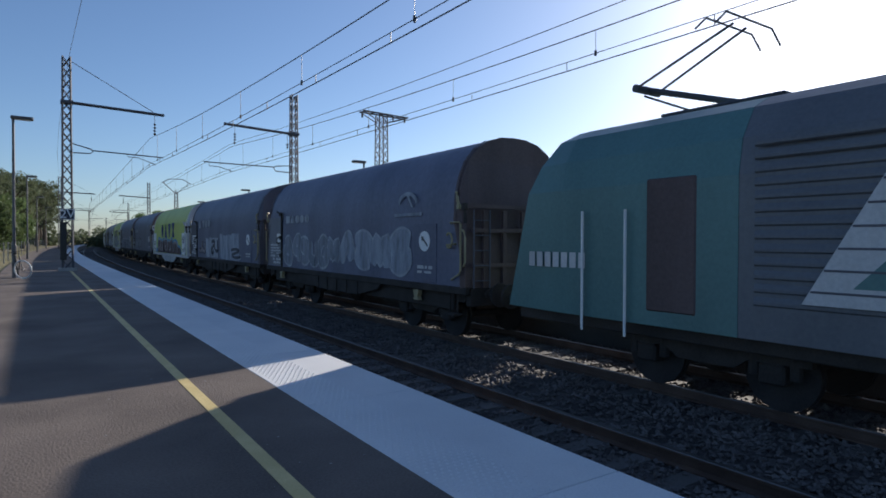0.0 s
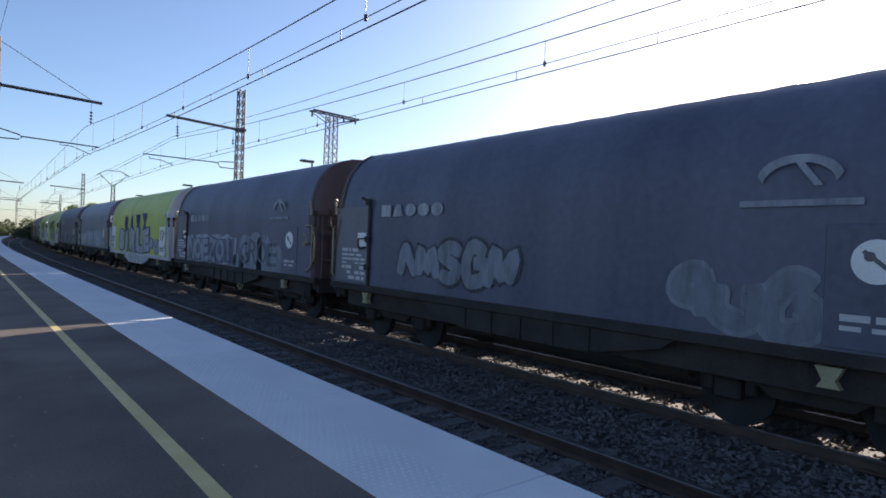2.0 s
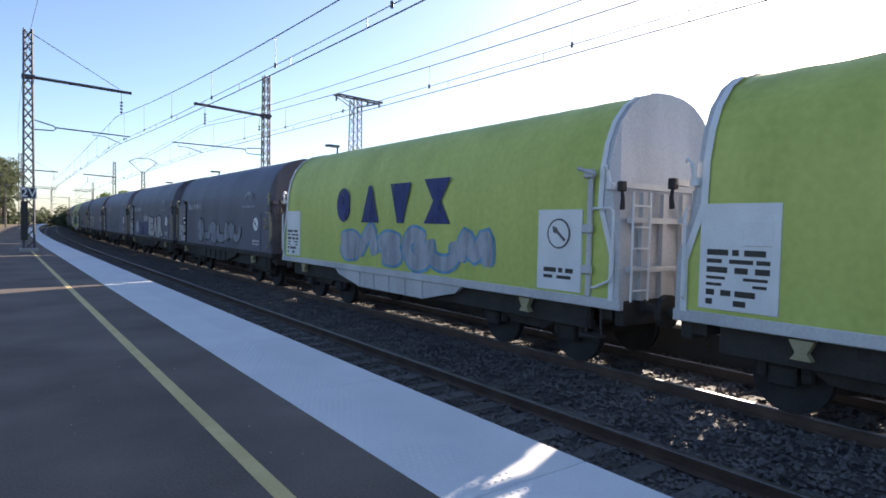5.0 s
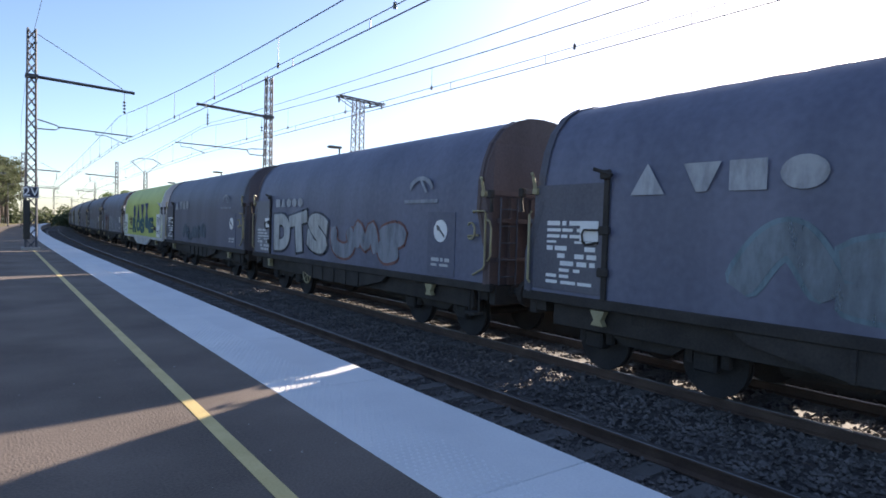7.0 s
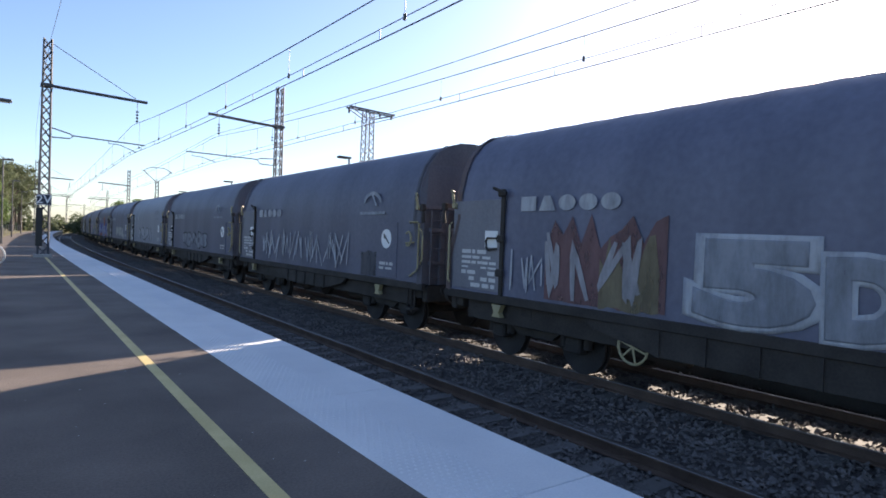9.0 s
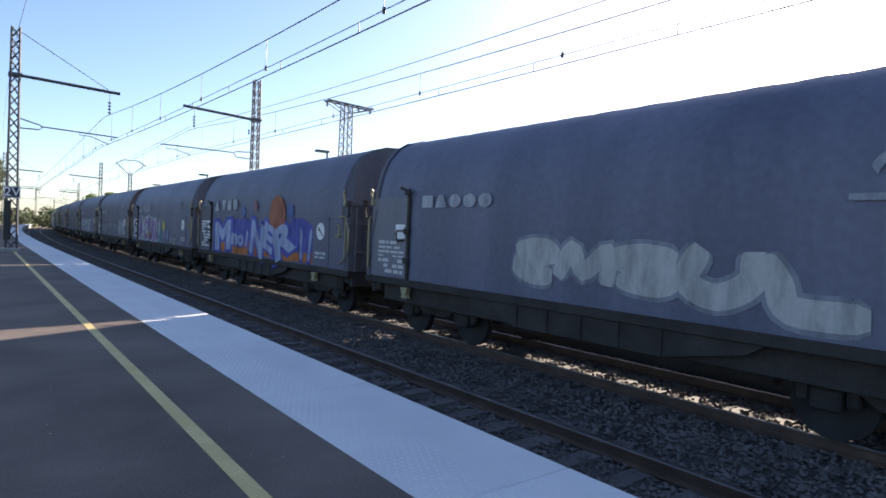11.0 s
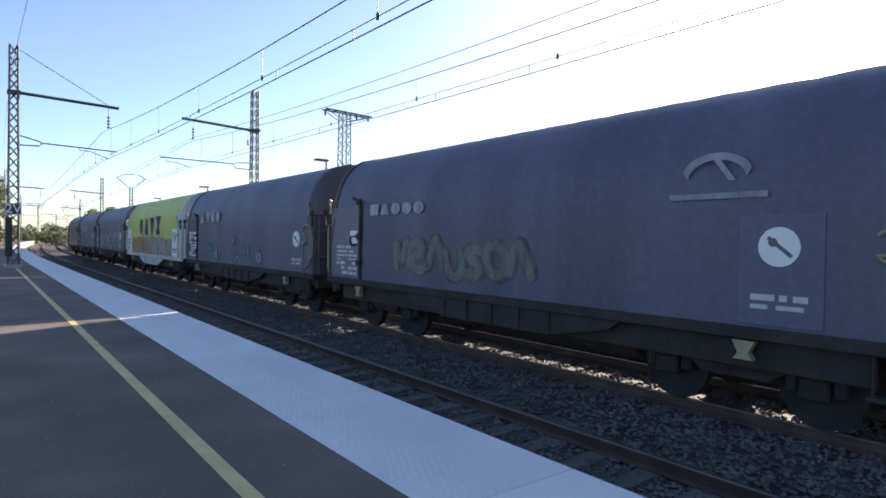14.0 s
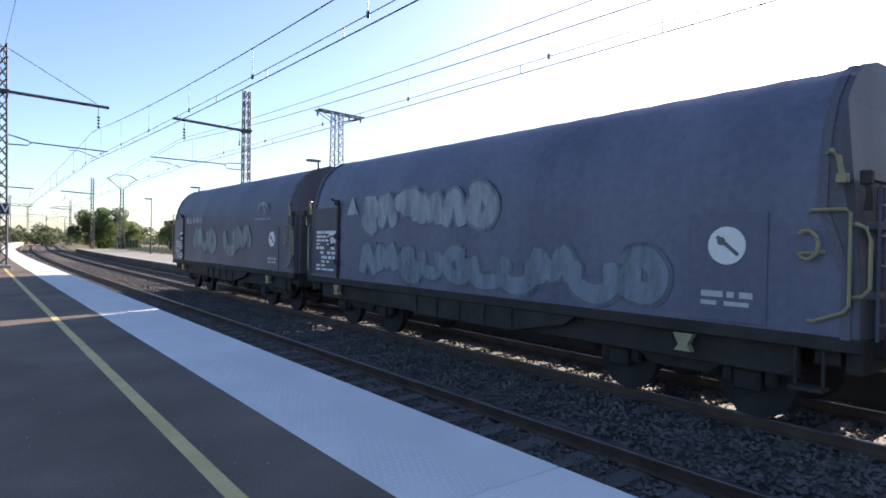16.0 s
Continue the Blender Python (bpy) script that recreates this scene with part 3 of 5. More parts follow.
for s, x, o in ((52, -7.8, left_b), (60, -10.5, left_a), (84, -7.0, left_a), (90, -4.6, left_b), (104, -5.4, left_b), (118, -8.5, left_a), (126, -7.0, left_b), (146, -9, left_b)):
    copy_thing(o, at(s, x, -0.2, rs.uniform(0, 360)))
for s, x, k in ((93, -5.7, 1.05), (101, -4.6, 1.1), (112, -4.2, 1.15), (140, -4.4, 1.3), (152, -4.0, 1.4), (163, -5.6, 1.35)):
    copy_thing(left_a, at(s, x, -0.2, rs.uniform(0, 360)) @ Matrix.Scale(k, 4))
# far woods beyond the bend
rng = np.random.default_rng(5)
clumps = []
for i in range(150):          # scrub just beyond the bend
    a = rng.uniform(-0.30, 0.32)
    r = rng.uniform(150, 225)
    clumps.append(((math.sin(a) * r, math.cos(a) * r, rng.uniform(-0.4, 1.3)), rng.uniform(0.8, 1.8)))
for i in range(260):
    a = rng.uniform(-0.50, 1.6)
    r = rng.uniform(230, 420)
    clumps.append(((math.sin(a) * r, math.cos(a) * r, rng.uniform(0.2, 4.0)), rng.uniform(1.8, 4.0)))
tagged(piece("far_woods", crown_mesh("far_woods", clumps, 80000, 0.5, 6), LEAF_DARK), "low distant woods along the horizon", "woods", kind="stuff")

# ---- train ----
START, PITCH, SPEED, GAIN = 9.0, 13.136, 24.353, 0.0469
HALF = 1.45
SECTION = ((1.15, 1.45), (1.8, 1.45), (2.5, 1.445), (2.95, 1.42), (3.3, 1.33), (3.62, 1.19), (3.9, 0.95), (4.07, 0.67), (4.16, 0.34))
OUTLINE = [(-x, z) for z, x in SECTION] + [(0, 4.18)] + [(x, z) for z, x in SECTION[::-1]]
Y0, Y1 = 0.41, PITCH - 0.51
SIDE = Matrix(((0, 0, -1, 0), (-1, 0, 0, 0), (0, 1, 0, 0), (0, 0, 0, 1)))     # lettering upright on the flank, reading towards the front
MESHES = {}


def shared(key, build):
    """One mesh for all alike parts."""
    if key not in MESHES:
        bm = bmesh.new()
        build(bm)
        bmesh.ops.recalc_face_normals(bm, faces=bm.faces[:])
        me = bpy.data.meshes.new(key[0])
        bm.to_mesh(me)
        bm.free()
        MESHES[key] = me
    return MESHES[key]


def add(key, build, mat, parent, label="", smooth=False):
    me = shared((*key, mat.name), build)
    return piece(key[0], me, mat, parent, label, smooth)


def inset(z):
    """How far the ends stand back at that height."""
    u = min(max((z - 1.9) / 0.5, 0), 1)
    return 0.23 * u * u * (3 - 2 * u)


def outline(tall):
    """The hood's section; most of the hoods stand a little taller."""
    k = 0.085 if tall else 0.0
    return [(x, z + k * min(max((z - 2.4) / 0.9, 0), 1)) for x, z in OUTLINE]


def hood(bm, tall):
    n = 30
    rows = []
    for i in range(n + 1):
        dip = 0.0 if i % 2 == 0 else 0.011
        rows.append([(x * (1 - dip * 0.35), Y0 + 0.05 + inset(z) + (Y1 - Y0 - 0.1 - 2 * inset(z)) * i / n, z - (dip if z > 3 else 0)) for x, z in outline(tall)])
    loft(bm, rows)


def end_wall(bm, y, d, tall):
    loft(bm, [[(x * 1.008, yy + d * inset(z), z if z < 1.2 else z + 0.012) for x, z in outline(tall)] for yy in (y, y + d * 0.10)], True)


def end_rib(bm, y, d, up):
    k = d * (0.07 if up else 0.09)
    if up:
        box(bm, -0.05, min(y, y - k), 1.15, 0.05, max(y, y - k), 2.7)
    else:
        box(bm, -1.32, min(y, y - k), -0.04, 1.32, max(y, y - k), 0.04)


def hoop(bm, y, d, tall):
    loft(bm, [[(x * 1.018, yy + d * inset(z), z + (0.022 if z > 3 else 0)) for x, z in outline(tall)] for yy in (y - 0.045, y + 0.045)])


def sill(bm, x):
    soft_box(bm, min(x, x * 0.93), Y0 - 0.05, 1.02, max(x, x * 0.93), Y1 + 0.05, 1.17, 0.012)


def girder(bm, x):
    soft_box(bm, min(x, x * 0.93), 1.0, 0.66, max(x, x * 0.93), PITCH - 1.0, 1.018, 0.012)


def belly(bm, x):
    y0, y1 = 3.95, PITCH - 3.95
    pts = ((y0, 1.018), (y1, 1.018), (y1 - 0.2, 0.88), (y1 - 1.3, 0.66), (y0 + 1.3, 0.66), (y0 + 0.2, 0.88))
    loft(bm, [[(xx, y, z) for y, z in pts] for xx in (x, x * 0.95)], True)
    for k in range(5):
        y = y0 + 1.3 + (y1 - y0 - 2.6) * k / 4
        box(bm, min(x * 1.02, x * 0.9), y - 0.03, 0.66, max(x * 1.02, x * 0.9), y + 0.03, 1.03)


def centre_sill(bm):
    box(bm, -0.35, 0.9, 0.75, 0.35, PITCH - 0.9, 1.02)


def cross_beam(bm):
    box(bm, -1.3, -0.12, 0.85, 1.3, 0.12, 1.1)


def air_tank(bm):
    tube(bm, ((-0.6, -0.52, 0.62), (-0.6, -0.48, 0.62), (-0.6, 0.48, 0.62), (-0.6, 0.52, 0.62)), [0.12, 0.2, 0.2, 0.12], 10)


def bogie_frame(bm):
    for x in (-0.98, 0.98):
        pts = ((-1.35, 0.62), (-0.6, 0.62), (-0.4, 0.48), (0.4, 0.48), (0.6, 0.62), (1.35, 0.62), (1.35, 0.75), (0.5, 0.82), (-0.5, 0.82), (-1.35, 0.75))
        loft(bm, [[(x + dx, y, z) for y, z in pts] for dx in (-0.06, 0.06)], True)
        for y in (-0.9, 0.9):
            soft_box(bm, x - 0.11, y - 0.16, 0.36, x + 0.11, y + 0.16, 0.62, 0.03)
            for d in (-0.25, 0.25):
                tube(bm, ((x, y + d, 0.45), (x, y + d, 0.72)), 0.075, 8)
    box(bm, -0.98, -0.15, 0.5, 0.98, 0.15, 0.78)


def wheel_disc(bm):
    tube(bm, ((-0.068, 0, 0), (-0.03, 0, 0), (-0.03, 0, 0), (0.03, 0, 0), (0.03, 0, 0), (0.068, 0, 0)), [0.46, 0.46, 0.40, 0.40, 0.46, 0.46], 24)


def axle(bm):
    tube(bm, ((-0.95, 0, 0), (0.95, 0, 0)), 0.08, 8)


def bogies(parent, places):
    for y in places:
        b = add(("bogie",), bogie_frame, UNDER, parent)
        b.location = (0, y, 0)
        for d in (-0.9, 0.9):
            add(("axle",), axle, UNDER, b).location = (0, d, 0.46)
            for x in (-0.75, 0.75):
                add(("wheel",), wheel_disc, UNDER, b).location = (x, d, 0.46)


def buffer(bm):
    tube(bm, ((0, 0, 0), (0, -0.25, 0)), 0.11, 10)
    tube(bm, ((0, -0.25, 0), (0, -0.52, 0)), 0.075, 10)
    tube(bm, ((0, -0.52, 0), (0, -0.57, 0)), 0.24, 14)


def handrail(bm, kind):
    x = -HALF - 0.07
    if kind == "corner":
        tube(bm, ((x + 0.05, 0.86, 2.44), (x, 0.82, 2.46), (x, 0.52, 2.46), (x, 0.47, 2.42), (x, 0.47, 1.50), (x, 0.52, 1.43), (x + 0.02, 0.8, 1.31), (x + 0.06, 0.86, 1.31)), 0.02, 6)
    elif kind == "loop":
        tube(bm, ((x + 0.06, 0.46, 2.3), (x - 0.01, 0.42, 2.31), (x - 0.02, 0.33, 2.27), (x - 0.02, 0.29, 2.15), (x - 0.02, 0.29, 1.68), (x - 0.01, 0.36, 1.60), (x + 0.06, 0.46, 1.58)), 0.02, 6)
    elif kind == "curl":
        tube(bm, [(x - 0.01, 0.86 + 0.11 * math.cos(a), 2.10 + 0.15 * math.sin(a)) for a in np.linspace(0.8, 5.6, 12)] + [(x + 0.04, 0.70, 2.03)], 0.022, 6)
    elif kind == "rear":
        tube(bm, ((x + 0.05, PITCH - 0.62, 1.3), (x, PITCH - 0.62, 1.35), (x, PITCH - 0.62, 2.4), (x + 0.05, PITCH - 0.62, 2.45)), 0.022, 6)
    else:
        for y in (0.72, 0.99):
            tube(bm, ((-1.4, y, 0.62), (-1.4, y, 1.06)), 0.02, 6)
        box(bm, -1.52, 0.69, 0.58, -1.3, 1.02, 0.62)


def end_lever(bm, d):
    """A hanging locking lever at the end of the top crossbar."""
    soft_box(bm, -0.05, min(0, d * 0.10), -0.09, 0.05, max(0, d * 0.10), 0.05, 0.012)
    tube(bm, ((0, d * 0.05, -0.06), (0, d * 0.07, -0.18), (0.01, d * 0.06, -0.34)), [0.022, 0.03, 0.04], 6)


def headstock(bm, d):
    soft_box(bm, -1.32, min(0, d * 0.16), 0.78, 1.32, max(0, d * 0.16), 1.14, 0.015)


def hook(bm):
    x = -HALF - 0.06
    tube(bm, ((x + 0.08, 0, 2.78), (x, 0, 2.82), (x - 0.02, 0.02, 2.98), (x + 0.02, 0.10, 3.06), (x + 0.1, 0.16, 3.04)), 0.03, 6)
    soft_box(bm, x - 0.02, -0.05, 2.72, x + 0.08, 0.05, 2.82, 0.01)


def drawhook(bm):
    tube(bm, ((0, 0, 1.03), (0, -0.28, 1.03), (0, -0.38, 0.95), (0, -0.34, 0.86)), 0.045, 6)
    tube(bm, ((-0.06, -0.3, 0.98), (-0.06, -0.42, 0.7), (0.06, -0.42, 0.7), (0.06, -0.3, 0.98)), 0.022, 6)


def hose(bm):
    tube(bm, ((0.3, 0, 0.95), (0.3, -0.2, 0.85), (0.28, -0.32, 0.62), (0.2, -0.36, 0.48), (0.1, -0.4, 0.55)), 0.026, 6)


def ladder(bm):
    x = -HALF + 0.12
    for xx in (x, x + 0.4):
        tube(bm, ((xx, 0, 1.15), (xx, 0, 2.7)), 0.018, 6)
    for k in range(5):
        tube(bm, ((x, 0, 1.3 + k * 0.3), (x + 0.4, 0, 1.3 + k * 0.3)), 0.014, 6)


def latch(bm, y):
    x = -HALF - 0.05
    soft_box(bm, x, y - 0.045, 1.17, x + 0.05, y + 0.045, 3.0, 0.012)
    for z in (1.5, 2.1, 2.9):
        soft_box(bm, x - 0.05, y - 0.09, z, x + 0.02, y + 0.09, z + 0.13, 0.02)
    tube(bm, ((x - 0.03, y - 0.12, 2.95), (x - 0.06, y + 0.18, 3.05)), 0.03, 6)


def plate(bm, y0, y1, z0, z1, out=0.016):
    soft_box(bm, -HALF - out, y0, z0, -HALF + 0.01, y1, z1, 0.006)


def jack(bm, y):
    loft(bm, [[(x, y - 0.13, 1.0), (x, y + 0.13, 1.0), (x, y + 0.06, 0.86), (x, y + 0.11, 0.78), (x, y - 0.11, 0.78), (x, y - 0.06, 0.86)] for x in (-1.46, -1.36)], True)


def small_print(bm, y0, y1, z0, z1, seed, x=-HALF - 0.021):
    """Unreadable lettering as rows of short bars."""
    rng = random.Random(seed)
    z = z1
    while z > z0 + 0.05:
        hgt = rng.choice((0.035, 0.05, 0.07))
        y = y1
        while y > y0 + 0.1:
            wdt = min(rng.uniform(0.08, 0.3), y - y0)
            if rng.random() < 0.8:
                box(bm, x, y - wdt, z - hgt, x + 0.006, y, z)
            y -= wdt + rng.uniform(0.03, 0.1)
        z -= hgt + 0.045


def on_side(me, y, z, out=0.02):
    me.transform(Matrix.Translation((-HALF - out, y, z)) @ SIDE)
    return me


def flat(bm, outline, out, deep=0.004):
    """A closed outline of (y, z) lying on the flank."""
    loft(bm, [[(-HALF - out - d, y, z) for y, z in outline] for d in (0, deep)], True)


SWEEPS = (((0.1, 0.0), (0.14, 0.95), (0.7, 0.9), (0.72, 0.55), (0.15, 0.42)),
          ((0.05, 0.1), (0.15, 1.0), (0.5, 0.35), (0.85, 1.0), (0.95, 0.0)),
          ((0.95, 0.85), (0.4, 1.0), (0.1, 0.72), (0.85, 0.35), (0.6, 0.0), (0.05, 0.12)),
          ((0.1, 1.0), (0.08, 0.3), (0.5, 0.0), (0.92, 0.3), (0.9, 1.0)),
          ((0.05, 0.0), (0.3, 0.7), (0.5, 1.0), (0.72, 0.7), (0.98, 0.0)),
          ((0.9, 0.85), (0.4, 1.0), (0.08, 0.5), (0.4, 0.0), (0.9, 0.12), (0.88, 0.5), (0.5, 0.5)),
          ((0.08, 1.0), (0.1, 0.5), (0.15, 0.05), (0.95, 0.06)),
          ((0.5, 1.0), (0.1, 0.65), (0.25, 0.05), (0.78, 0.05), (0.95, 0.6), (0.6, 0.95)))


def sweep(pts, n=5):
    """A smooth line through the points."""
    out = []
    p = [pts[0], *pts, pts[-1]]
    for a, b, c, d in zip(p, p[1:], p[2:], p[3:]):
        for k in range(n):
            t = k / n
            out.append(tuple(0.5 * (2 * b[i] + (c[i] - a[i]) * t + (2 * a[i] - 5 * b[i] + 4 * c[i] - d[i]) * t * t + (3 * b[i] - a[i] - 3 * c[i] + d[i]) * t ** 3) for i in (0, 1)))
    return out + [pts[-1]]


def stroke(bm, pts, wide, out):
    """A sprayed line with round ends on the flank; it climbs a little along its way, so that it may cross itself."""
    m = len(pts)
    rows = []
    for i, (y, z) in enumerate(pts):
        a, b = pts[max(i - 1, 0)], pts[min(i + 1, m - 1)]
        dy, dz = b[0] - a[0], b[1] - a[1]
        q = math.hypot(dy, dz) or 1.0
        e = min(i, m - 1 - i)
        w = wide * (0.62, 0.92)[e] if e < 2 else wide
        x = -HALF - out - 0.003 * i / m
        rows.append([(xx, y - s * dz / q * w / 2, z + s * dy / q * w / 2) for s, xx in ((-1, x), (1, x), (1, x + 0.003), (-1, x + 0.003))])
    loft(bm, rows, True)


def bubbles(parent, y0, y1, z0, z1, n, fill, edge, seed, fat=0.3):
    """A row of swollen sprayed shapes with a rim of another tone; none can be read."""
    rng = random.Random(seed)
    y0, y1 = y0 - DRIFT[parent.name], y1 - DRIFT[parent.name]
    w = (y1 - y0) / n
    last = -1
    for i in range(n):
        k = rng.choice([q for q in range(len(SWEEPS)) if q != last])
        last = k
        h = (z1 - z0) * rng.uniform(0.8, 1.0)
        cy, cz = y0 + w * (i + 0.5), (z0 + z1) / 2 + rng.uniform(-0.06, 0.06)
        lean, flip = rng.uniform(-0.22, 0.22), rng.choice((-1, 1))
        wide = min(fat * 1.25 * min(w, h), 0.36)
        ww, hh = max(w * 1.16 - wide * 0.8, 0.1), max(h - wide, 0.1)
        pts = [(cy + flip * (u - 0.5 + rng.uniform(-0.07, 0.07)) * ww + lean * (v - 0.5) * w, cz + (v - 0.5 + rng.uniform(-0.05, 0.05)) * hh) for u, v in SWEEPS[k]]
        line = sweep(pts)
        rim, body = bmesh.new(), bmesh.new()
        stroke(rim, line, wide + 0.12, 0.009 + 0.0012 * (i % 2))
        stroke(body, line, wide, 0.0165)
        g = part("graffiti_letter", rim, spray(edge), parent, "sprayed graffiti, a swollen rimmed shape")
        part("letter_fill", body, spray(fill), g)


def dome(parent, y0, y1, z0, z1, colour, label="sprayed rounded colour field", out=0.010, n=18, legs=0.45):
    """A filled sprayed arch."""
    y0, y1 = y0 - DRIFT[parent.name], y1 - DRIFT[parent.name]
    pts = [(y0 + (y1 - y0) * (0.5 - 0.5 * math.cos(a)), z0 + (z1 - z0) * (legs + (1 - legs) * math.sin(a))) for a in np.linspace(0, math.pi, n)]
    bm = bmesh.new()
    flat(bm, [(y0, z0), *pts, (y1, z0)], out)
    part("graffiti_field", bm, spray(colour), parent, label)


def arch(parent, y0, y1, z0, z1, wide, colour, out=0.026, lean=0.0):
    """A thin sprayed arch line."""
    y0, y1 = y0 - DRIFT[parent.name], y1 - DRIFT[parent.name]
    pts = [(y0 + (y1 - y0) * (0.5 - 0.5 * math.cos(a)) + lean * math.sin(a), z0 + (z1 - z0) * min(1.0, 1.15 * math.sin(a)) ** 0.8) for a in np.linspace(0.05, math.pi - 0.05, 22)]
    bm = bmesh.new()
    stroke(bm, pts, wide, out)
    part("graffiti_line", bm, spray(colour), parent, "sprayed arched line")


def scribble(parent, y0, y1, z0, z1, n, wide, colour, seed, out=0.026):
    """Thin sprayed zigzag lines, one over another."""
    rng = random.Random(seed)
    y0, y1 = y0 - DRIFT[parent.name], y1 - DRIFT[parent.name]
    w = (y1 - y0) / n
    for i in range(n):
        cy = y0 + w * (i + 0.5)
        k = rng.randint(3, 5)
        pts = [(cy + rng.uniform(-0.75, 0.75) * w, z0 + (z1 - z0) * (rng.uniform(0.72, 1.0) if (j + i) % 2 else rng.uniform(0.0, 0.28))) for j in range(k)]
        line = [(a[0] + (b[0] - a[0]) * q / 4, a[1] + (b[1] - a[1]) * q / 4) for a, b in zip(pts, pts[1:]) for q in range(4)] + [pts[-1]]
        bm = bmesh.new()
        stroke(bm, line, wide, out + 0.0005 * (i % 3))
        part("graffiti_line", bm, spray(colour), parent, "thin sprayed zigzag line")


def sprayed(parent, text, y0, y1, z0, z1, fill, edge, fat=0.05, rim=0.06, seed=1, tilt=9):
    """Readable graffiti from y1 (left as seen) to y0: each letter fills its cell, tilted a little, over a wider rim."""
    rng = random.Random(seed)
    y0, y1 = y0 - DRIFT[parent.name], y1 - DRIFT[parent.name]
    n = len(text)
    w = (y1 - y0) / n
    for i, ch in enumerate(text):
        if ch == " ":
            continue
        cw = w * (0.3 if ch in "!1Iil" else 1.02)
        turn, grow = rng.uniform(-tilt, tilt), rng.uniform(0.92, 1.06)
        y, z = y1 - w * (i + 0.5), (z0 + z1) / 2 + rng.uniform(-0.05, 0.05)
        if ch in "acemnorsuvwxz":
            grow, z = grow * 0.72, z - 0.14 * (z1 - z0)
        scale, made = None, []
        for wide in (fat, fat + rim):
            me = lettering(ch, 1.0, 0.0, 0.002, wide)
            co = np.array([v.co for v in me.vertices])
            lo, hi = co.min(0), co.max(0)
            if scale is None:
                scale = Matrix.Diagonal((cw / (hi[0] - lo[0]), (z1 - z0) * grow / (hi[1] - lo[1]), 1, 1))
            me.transform(pose(0, 0, 0, 0, 0, turn) @ scale @ Matrix.Translation(-(Vector(lo) + Vector(hi)) / 2))
            made.append(me)
        g = piece("graffiti_letter", on_side(made[1], y, z, 0.013 + 0.0008 * (i % 2)), spray(edge), parent, "sprayed graffiti letter with a rim")
        piece("letter_fill", on_side(made[0], y, z, 0.021), spray(fill), g)


def patch(parent, y0, y1, z0, z1, colour, seed, out=0.008, label="sprayed colour field", rough=0.12):
    rng = random.Random(seed)
    y0, y1 = y0 - DRIFT[parent.name], y1 - DRIFT[parent.name]
    top, low = [], []
    n = 12
    for i in range(n + 1):
        y = y0 + (y1 - y0) * i / n
        top.append((y, z1 + rng.uniform(-rough, rough)))
        low.append((y, z0 + rng.uniform(-0.03, 0.03)))
    bm = bmesh.new()
    flat(bm, low + top[::-1], out)
    part("graffiti_field", bm, spray(colour), parent, label)


GREYW, SILVER, INK = (0.46, 0.48, 0.53), (0.27, 0.29, 0.34), (0.075, 0.078, 0.10)
CREAM, PURPLE, TEAL = (0.52, 0.52, 0.51), (0.26, 0.10, 0.34), (0.10, 0.30, 0.36)
BLUE, ORANGE, PINK = (0.08, 0.10, 0.42), (0.55, 0.16, 0.03), (0.42, 0.20, 0.24)
LETTER_BLUE, BROWN, PALE_BLUE = (0.03, 0.05, 0.20), (0.10, 0.055, 0.06), (0.16, 0.40, 0.60)


def operator_mark(parent, kind, colour):
    """Operators' names and emblems as plain shapes."""
    shapes = []
    if kind == "five":
        for k in range(5):
            y = PITCH - 2.55 - k * 0.42
            square = ((y, 2.64), (y, 2.88), (y - 0.35, 2.88), (y - 0.35, 2.64))
            wedge = ((y, 2.64), (y - 0.36, 2.64), (y - 0.25, 2.88), (y - 0.11, 2.88))
            round_one = [(y - 0.18 - 0.175 * math.cos(a), 2.76 + 0.125 * math.sin(a)) for a in np.linspace(0, 5.9, 16)]
            shapes.append((square, wedge, round_one, round_one, round_one)[k])
    elif kind == "three":
        y = PITCH - 2.5
        shapes.append(((y, 2.66), (y - 0.52, 2.66), (y - 0.26, 3.08)))
        y -= 0.78
        shapes.append(((y, 3.04), (y - 0.5, 3.04), (y - 0.32, 2.68), (y - 0.18, 2.68)))
        y -= 0.6
        shapes.append(((y, 2.68), (y, 3.04), (y - 0.44, 3.04), (y - 0.44, 2.68)))
        shapes.append([(y - 0.83 - 0.25 * math.cos(a), 2.86 + 0.19 * math.sin(a)) for a in np.linspace(0, 5.9, 18)])
    else:
        y, z = PITCH - 4.05, 2.2
        shapes.append([(y - 0.38 - 0.36 * math.cos(a), z + 0.43 + 0.42 * math.sin(a)) for a in np.linspace(0.5, 5.8, 18)])
        y -= 1.3
        shapes.append(((y, z), (y - 0.34, z + 0.86), (y - 0.46, z + 0.86), (y - 0.8, z)))
        y -= 1.3
        shapes.append(((y - 0.28, z), (y - 0.52, z), (y - 0.8, z + 0.86), (y, z + 0.86)))
        y -= 1.3
        shapes.append(((y, z), (y - 0.88, z), (y - 0.57, z + 0.45), (y - 0.88, z + 0.9), (y, z + 0.9), (y - 0.31, z + 0.45)))
    for sh in shapes:
        bm = bmesh.new()
        flat(bm, sh, 0.012)
        part("operator_mark", bm, spray(colour), parent, "plain block of the operator's mark")


